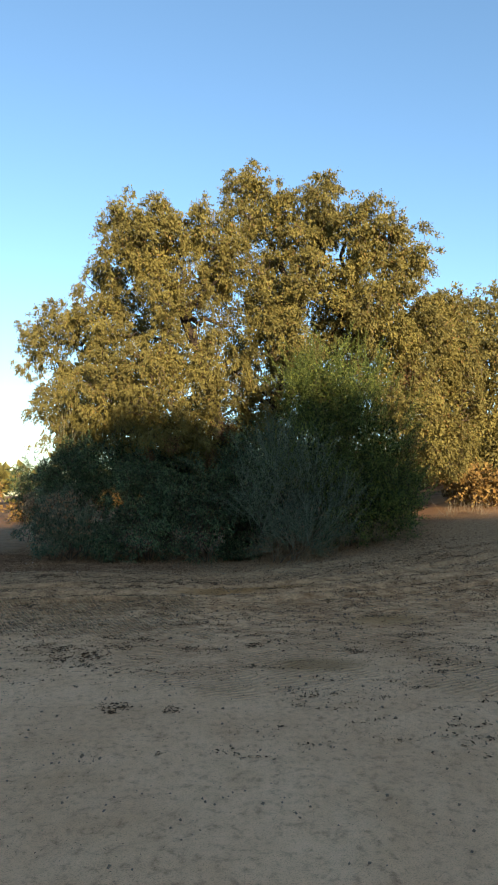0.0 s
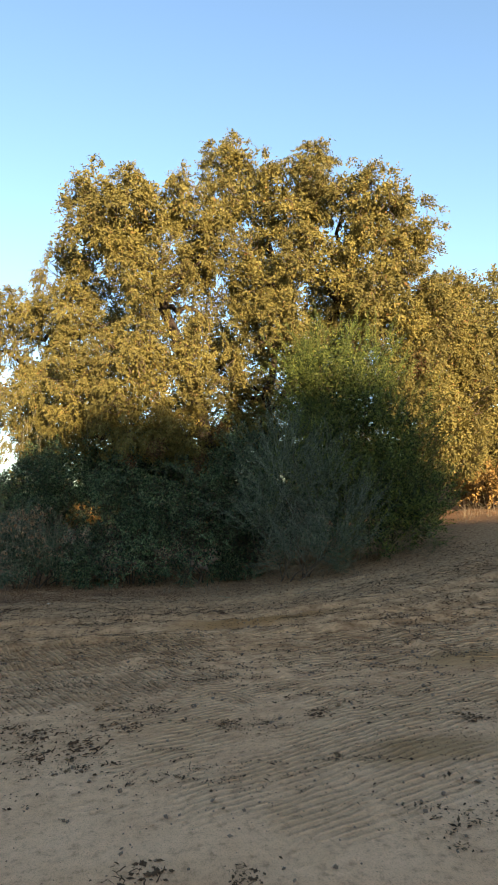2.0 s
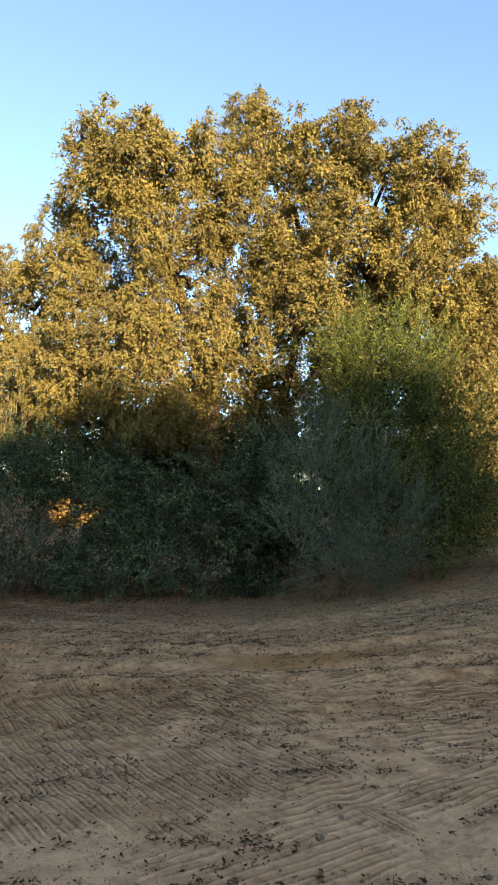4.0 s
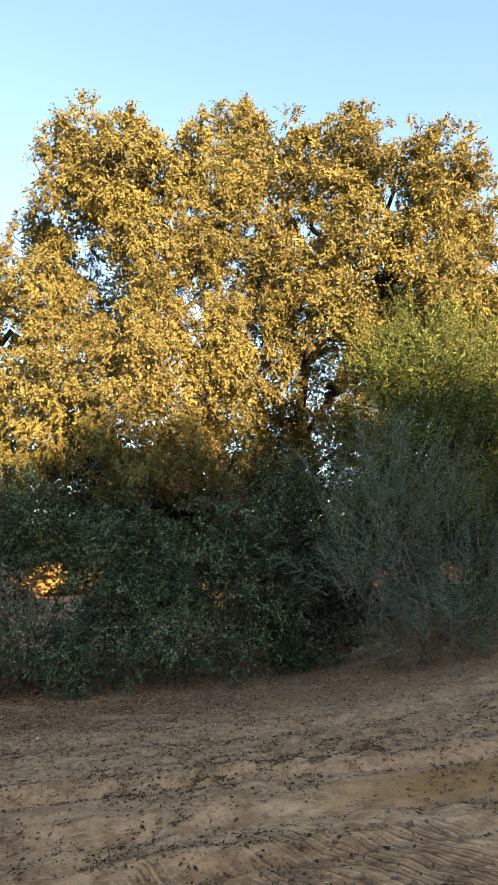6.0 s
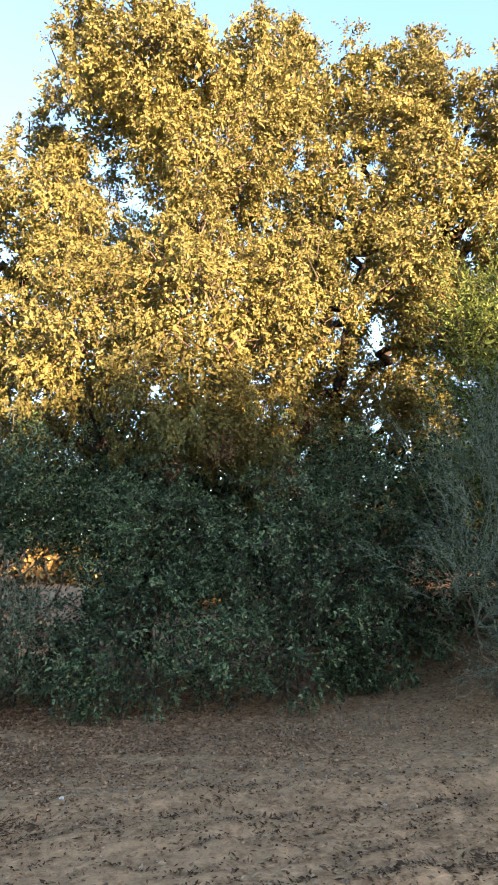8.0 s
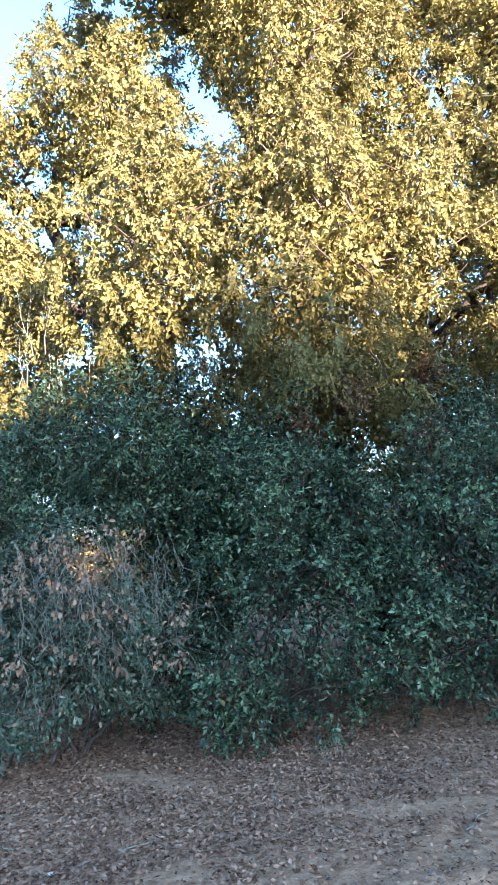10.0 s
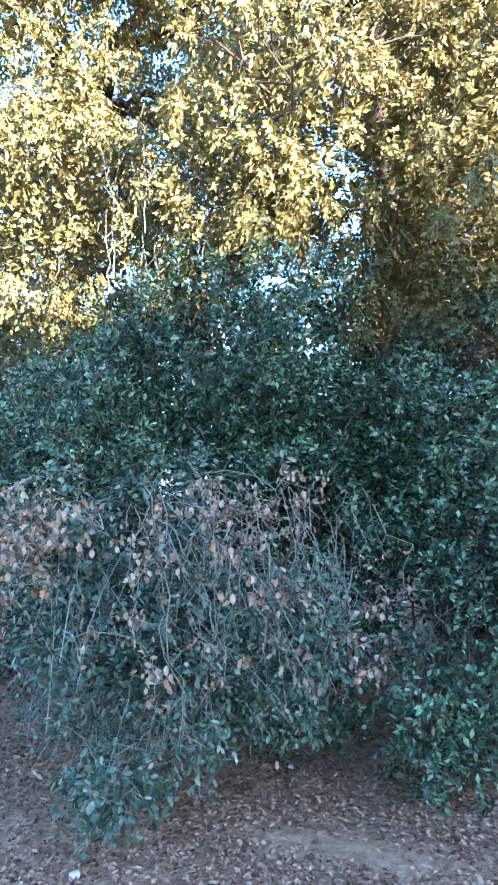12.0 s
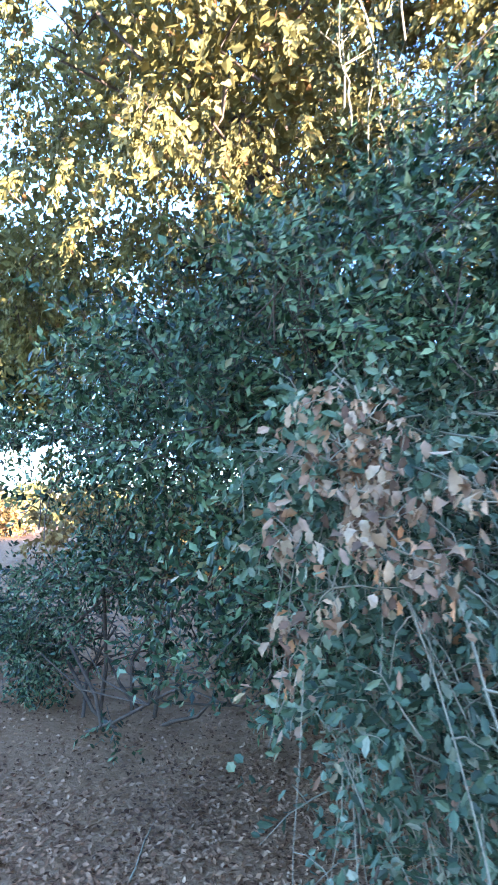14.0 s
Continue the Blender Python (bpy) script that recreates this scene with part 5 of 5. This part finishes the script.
def build_clods():
    rng = np.random.default_rng(62)
    x, y, z = scatter_spots(rng, 24000, -5, 4.5, 2.2, 12.5, lambda x, y: np.clip((y - 1.5) / 4, 0.35, 1) * np.clip(2.2 * value_noise(x, y, 1.3, 23) * value_noise(x, y, 4.0, 24) - 0.25, 0.02, 1))
    vs, fs = [], []
    for i in range(len(x)):
        r = (0.003 + 0.016 * rng.random() ** 2.5) * min(1.0, 0.35 + y[i] / 9)
        turn = np.array(Euler((rng.random() * 0.6, rng.random() * 0.6, rng.random() * 6.3)).to_matrix())
        vs.append(lump(rng, r) @ turn.T + np.array([x[i], y[i], z[i] + r * 0.3]))
        fs.append(LUMP_FACES + 6 * i)
    me = mesh_from("clods", np.concatenate(vs), np.concatenate(fs), CLOD)
    tagged(new("clods", me), "scattered dark crumbs of soil on sand", "clods", kind="stuff")


build_clods()


def build_crumbs():
    """Dark bits of leaf and bark, swept into streaks and furrows."""
    rng = np.random.default_rng(63)

    def weight(x, y):
        w = value_noise(x * 0.5 + y * 0.1, y * 2.0, 1.5, 26) * value_noise(x, y, 3.0, 27)
        furrow = in_furrow(x, y) * (0.25 + 0.75 * value_noise(x, y, 1.7, 29))
        return np.clip(np.clip(3.4 * w - 0.6, 0.02, 1) * np.clip((y - 2.0) / 4, 0.2, 1) + 0.1 * furrow, 0, 1)

    x, y, _ = scatter_spots(rng, 100000, -5, 5.0, 2.2, 12.6, weight)
    x2, y2, _ = scatter_spots(rng, 72000, -5.5, 5.0, 7.6, 12.8, lambda x, y: np.clip((y - 7.2) / 2.5, 0, 1) * np.clip(2.6 - 4 * value_noise(x, y * 1.4, 7.5, 5), 0.1, 2) * np.clip(2.6 * value_noise(x * 0.6, y * 1.6, 2.0, 44) * value_noise(x, y, 5.0, 45) - 0.2, 0.05, 1))
    # short drifts of shreds, most of them drawn out along the wheel marks
    drift_x, drift_y, loose = [x, x2], [y, y2], len(x) + len(x2)
    cx, cy, _ = scatter_spots(rng, 1400, -4.6, 4.4, 3.8, 12.2, lambda x, y: np.clip((y - 2.2) / 4, 0, 1) * np.clip(2.6 * value_noise(x, y, 0.8, 46) - 0.7, 0.05, 1))
    for a, b in zip(cx, cy):
        m = int(rng.integers(6, 40))
        size, turn = 0.004 * m * rng.uniform(0.6, 1.3), rng.normal() * 0.35 - 0.1
        u, v = rng.normal(size=m) * size, rng.normal(size=m) * 0.014
        v = v + 0.2 * size * np.sin(u / size * 1.7)
        drift_x.append(a + u * math.cos(turn) - v * math.sin(turn))
        drift_y.append(b + u * math.sin(turn) + v * math.cos(turn))
    x, y = np.concatenate(drift_x), np.concatenate(drift_y)
    z = ground_height(x, y)
    n = len(x)
    ang = rng.random(n) * 2 * np.pi
    along = unit(np.stack([np.cos(ang), np.sin(ang), rng.normal(size=n) * 0.3], -1))
    nor = unit(np.stack([rng.normal(size=n) * 0.5, rng.normal(size=n) * 0.5, np.ones(n)], -1))
    p = np.stack([x, y, z + 0.004 + 0.006 * rng.random(n)], -1)
    worn = np.clip(y / 9.5, 0.4, 1) * (0.7 + 0.6 * rng.random(n))
    worn[loose:] = 0.75 + 0.5 * rng.random(n - loose)
    me = leaves_mesh("crumbs", p, along, nor, worn * (0.011 + 0.036 * rng.random(n) ** 2.4), worn * (0.006 + 0.014 * rng.random(n) ** 1.7), CRUMB)
    tagged(new("crumbs", me), "dark crumbs of leaf and bark lying on sand", "debris", kind="stuff")


build_crumbs()


# ---- small things on the ground ----
def build_twig_heaps():
    rng = np.random.default_rng(64)
    heap = thing("twig_heap", (0, 0, 0), "small heap of dark broken twigs and bark crumbs", "twigs", "twig heaps")
    for i in range(24):
        a, r = rng.random() * 6.3, 0.11 * rng.random() ** 0.8
        c = np.array([r * math.cos(a) * 1.5, r * math.sin(a), 0.008 + 0.03 * rng.random() * (1 - r / 0.12)])
        d = np.array([*(rng.normal(size=2)), rng.normal() * 0.25])
        d = d / np.linalg.norm(d) * rng.uniform(0.012, 0.06)
        d[2] = max(d[2], -c[2] * 0.8)
        t = rng.uniform(0.0012, 0.0042)
        part("twig", tubes_mesh("twig", [(bent(rng, c - d * 0.5, c + d * 0.5, 4, 0, 0.1), [t, t * 0.9, t * 0.8, t * 0.4])], DEBRIS, 5), heap)
    for i in range(34):
        a, r = rng.random() * 6.3, 0.12 * rng.random() ** 0.7
        v = lump(rng, rng.uniform(0.005, 0.017)) * np.array([1.5, 0.9, 0.6]) @ np.array(Euler((0, 0, rng.random() * 6.3)).to_matrix()).T
        part("crumb", mesh_from("crumb", v + np.array([r * math.cos(a) * 1.6, r * math.sin(a), 0.006]), LUMP_FACES, DEBRIS), heap)
    heap.matrix_basis = pose(-1.0, 4.68, on_ground(-1.0, 4.68))
    for x, y, s in [(-0.57, 4.62, 0.6), (-1.5, 6.12, 1.1), (-0.6, 6.36, 0.7), (0.02, 6.45, 0.75), (-1.24, 6.42, 0.8), (-1.84, 6.38, 0.9), (-3.1, 8.93, 1.2), (1.0, 6.2, 0.7), (-1.1, 6.75, 0.6), (-1.78, 6.06, 1.0), (-2.2, 5.4, 0.7), (-3.8, 11.87, 1.7), (-3.55, 11.95, 1.2), (-1.9, 10.72, 1.3), (-2.5, 10.7, 1.4), (-1.3, 10.8, 1.1), (-0.7, 10.9, 1.2)]:
        copy_thing(heap, pose(x, y, on_ground(x, y), 0, 0, rng.random() * 360) @ Matrix.Scale(s, 4))


build_twig_heaps()


def build_stones():
    rng = np.random.default_rng(65)
    for x, y, r in [(-4.89, 14.37, 0.03), (-4.98, 14.2, 0.026), (-4.92, 14.26, 0.02), (-2.49, 14.18, 0.022), (-3.64, 15.0, 0.02), (1.7, 10.9, 0.03), (-3.3, 12.2, 0.018), (-1.4, 11.8, 0.016), (-4.4, 13.1, 0.017)]:
        bm = bmesh.new()
        bmesh.ops.create_icosphere(bm, subdivisions=2, radius=r)
        for v in bm.verts:
            v.co *= 0.82 + 0.3 * noise.noise(v.co * (1.1 / r) + Vector((x * 7, y * 3, 0)))
            v.co.z *= 0.7
        me = bpy.data.meshes.new("stone")
        bm.to_mesh(me)
        bm.free()
        me.materials.append(STONE)
        ob = new("stone", me)
        ob.matrix_world = pose(x, y, on_ground(x, y) + r * 0.35, 0, 0, rng.random() * 360)
        tagged(ob, "small pale rounded stone among dry leaves", "stone", "pale stones")


build_stones()


def build_sticks():
    rng = np.random.default_rng(66)
    spots = [(-5.2, 13.6, 0.35, 40), (-5.0, 13.35, 0.5, 100), (-4.7, 13.5, 0.3, 150), (-3.9, 13.2, 0.4, 20), (-3.2, 13.4, 0.3, 70), (-5.3, 15.2, 0.6, 110), (-5.1, 16.0, 0.5, 60), (-4.6, 13.9, 0.35, 10), (-2.4, 12.7, 0.35, 35), (-0.6, 12.4, 0.3, 160), (0.7, 12.0, 0.4, 15), (-1.7, 12.5, 0.25, 80)]
    for x, y, l, a in spots:
        n = 7
        t = np.linspace(-0.5, 0.5, n)
        px, py = x + t * l * math.cos(radians(a)), y + t * l * math.sin(radians(a))
        p = np.stack([px, py, ground_height(px, py) + 0.012], -1)
        p[1:-1] += rng.normal(size=(n - 2, 3)) * np.array([0.012, 0.012, 0.003])
        c = np.array([x, y, on_ground(x, y)])
        ob = new("stick", tubes_mesh("stick", [(p - c, np.linspace(0.005, 0.002, n))], TWIG, 5))
        ob.location = c
        tagged(ob, "thin bare grey stick lying on leaf litter", "stick", "fallen sticks")


build_sticks()


def build_grass_tufts():
    rng = np.random.default_rng(67)
    n = 24
    lines = []
    for i in range(n):
        a, lean = rng.random() * 6.3, rng.uniform(0.1, 1.1)
        h = rng.uniform(0.08, 0.34)
        foot = np.array([rng.normal() * 0.12, rng.normal() * 0.08, -0.01])
        tip = foot + np.array([math.cos(a) * lean * h, math.sin(a) * lean * h, h])
        lines.append((bent(rng, foot, tip, 4, 0, 0.05), [0.002, 0.0017, 0.0012, 0.0005]))
    tuft = thing("grass_tuft", (0, 0, 0), "sparse tuft of dry straw-coloured grass stems", "grass", "dry grass tufts")
    tagged(part("straw", tubes_mesh("straw", lines, DRY_GRASS, 3), tuft), kind="stuff")
    tuft.matrix_basis = pose(-1.52, 13.25, on_ground(-1.52, 13.25))
    for x, y, s in [(-1.1, 13.32, 0.9), (-0.8, 13.2, 1.1), (0.3, 12.6, 0.8), (0.95, 12.5, 1.1), (1.7, 12.65, 0.7), (-2.65, 13.8, 0.7), (2.5, 13.0, 0.9), (-0.35, 13.1, 0.6), (4.9, 16.1, 1.3), (5.3, 16.6, 1.6), (5.7, 16.3, 1.4), (6.1, 16.9, 1.7), (6.6, 16.5, 1.5), (5.5, 17.1, 1.6), (7.1, 17.2, 1.6), (7.6, 16.9, 1.5), (6.5, 17.5, 1.7), (8.2, 17.6, 1.6), (5.9, 15.9, 1.2)]:
        copy_thing(tuft, pose(x, y, on_ground(x, y), 0, 0, rng.random() * 360) @ Matrix.Scale(s, 4))


build_grass_tufts()
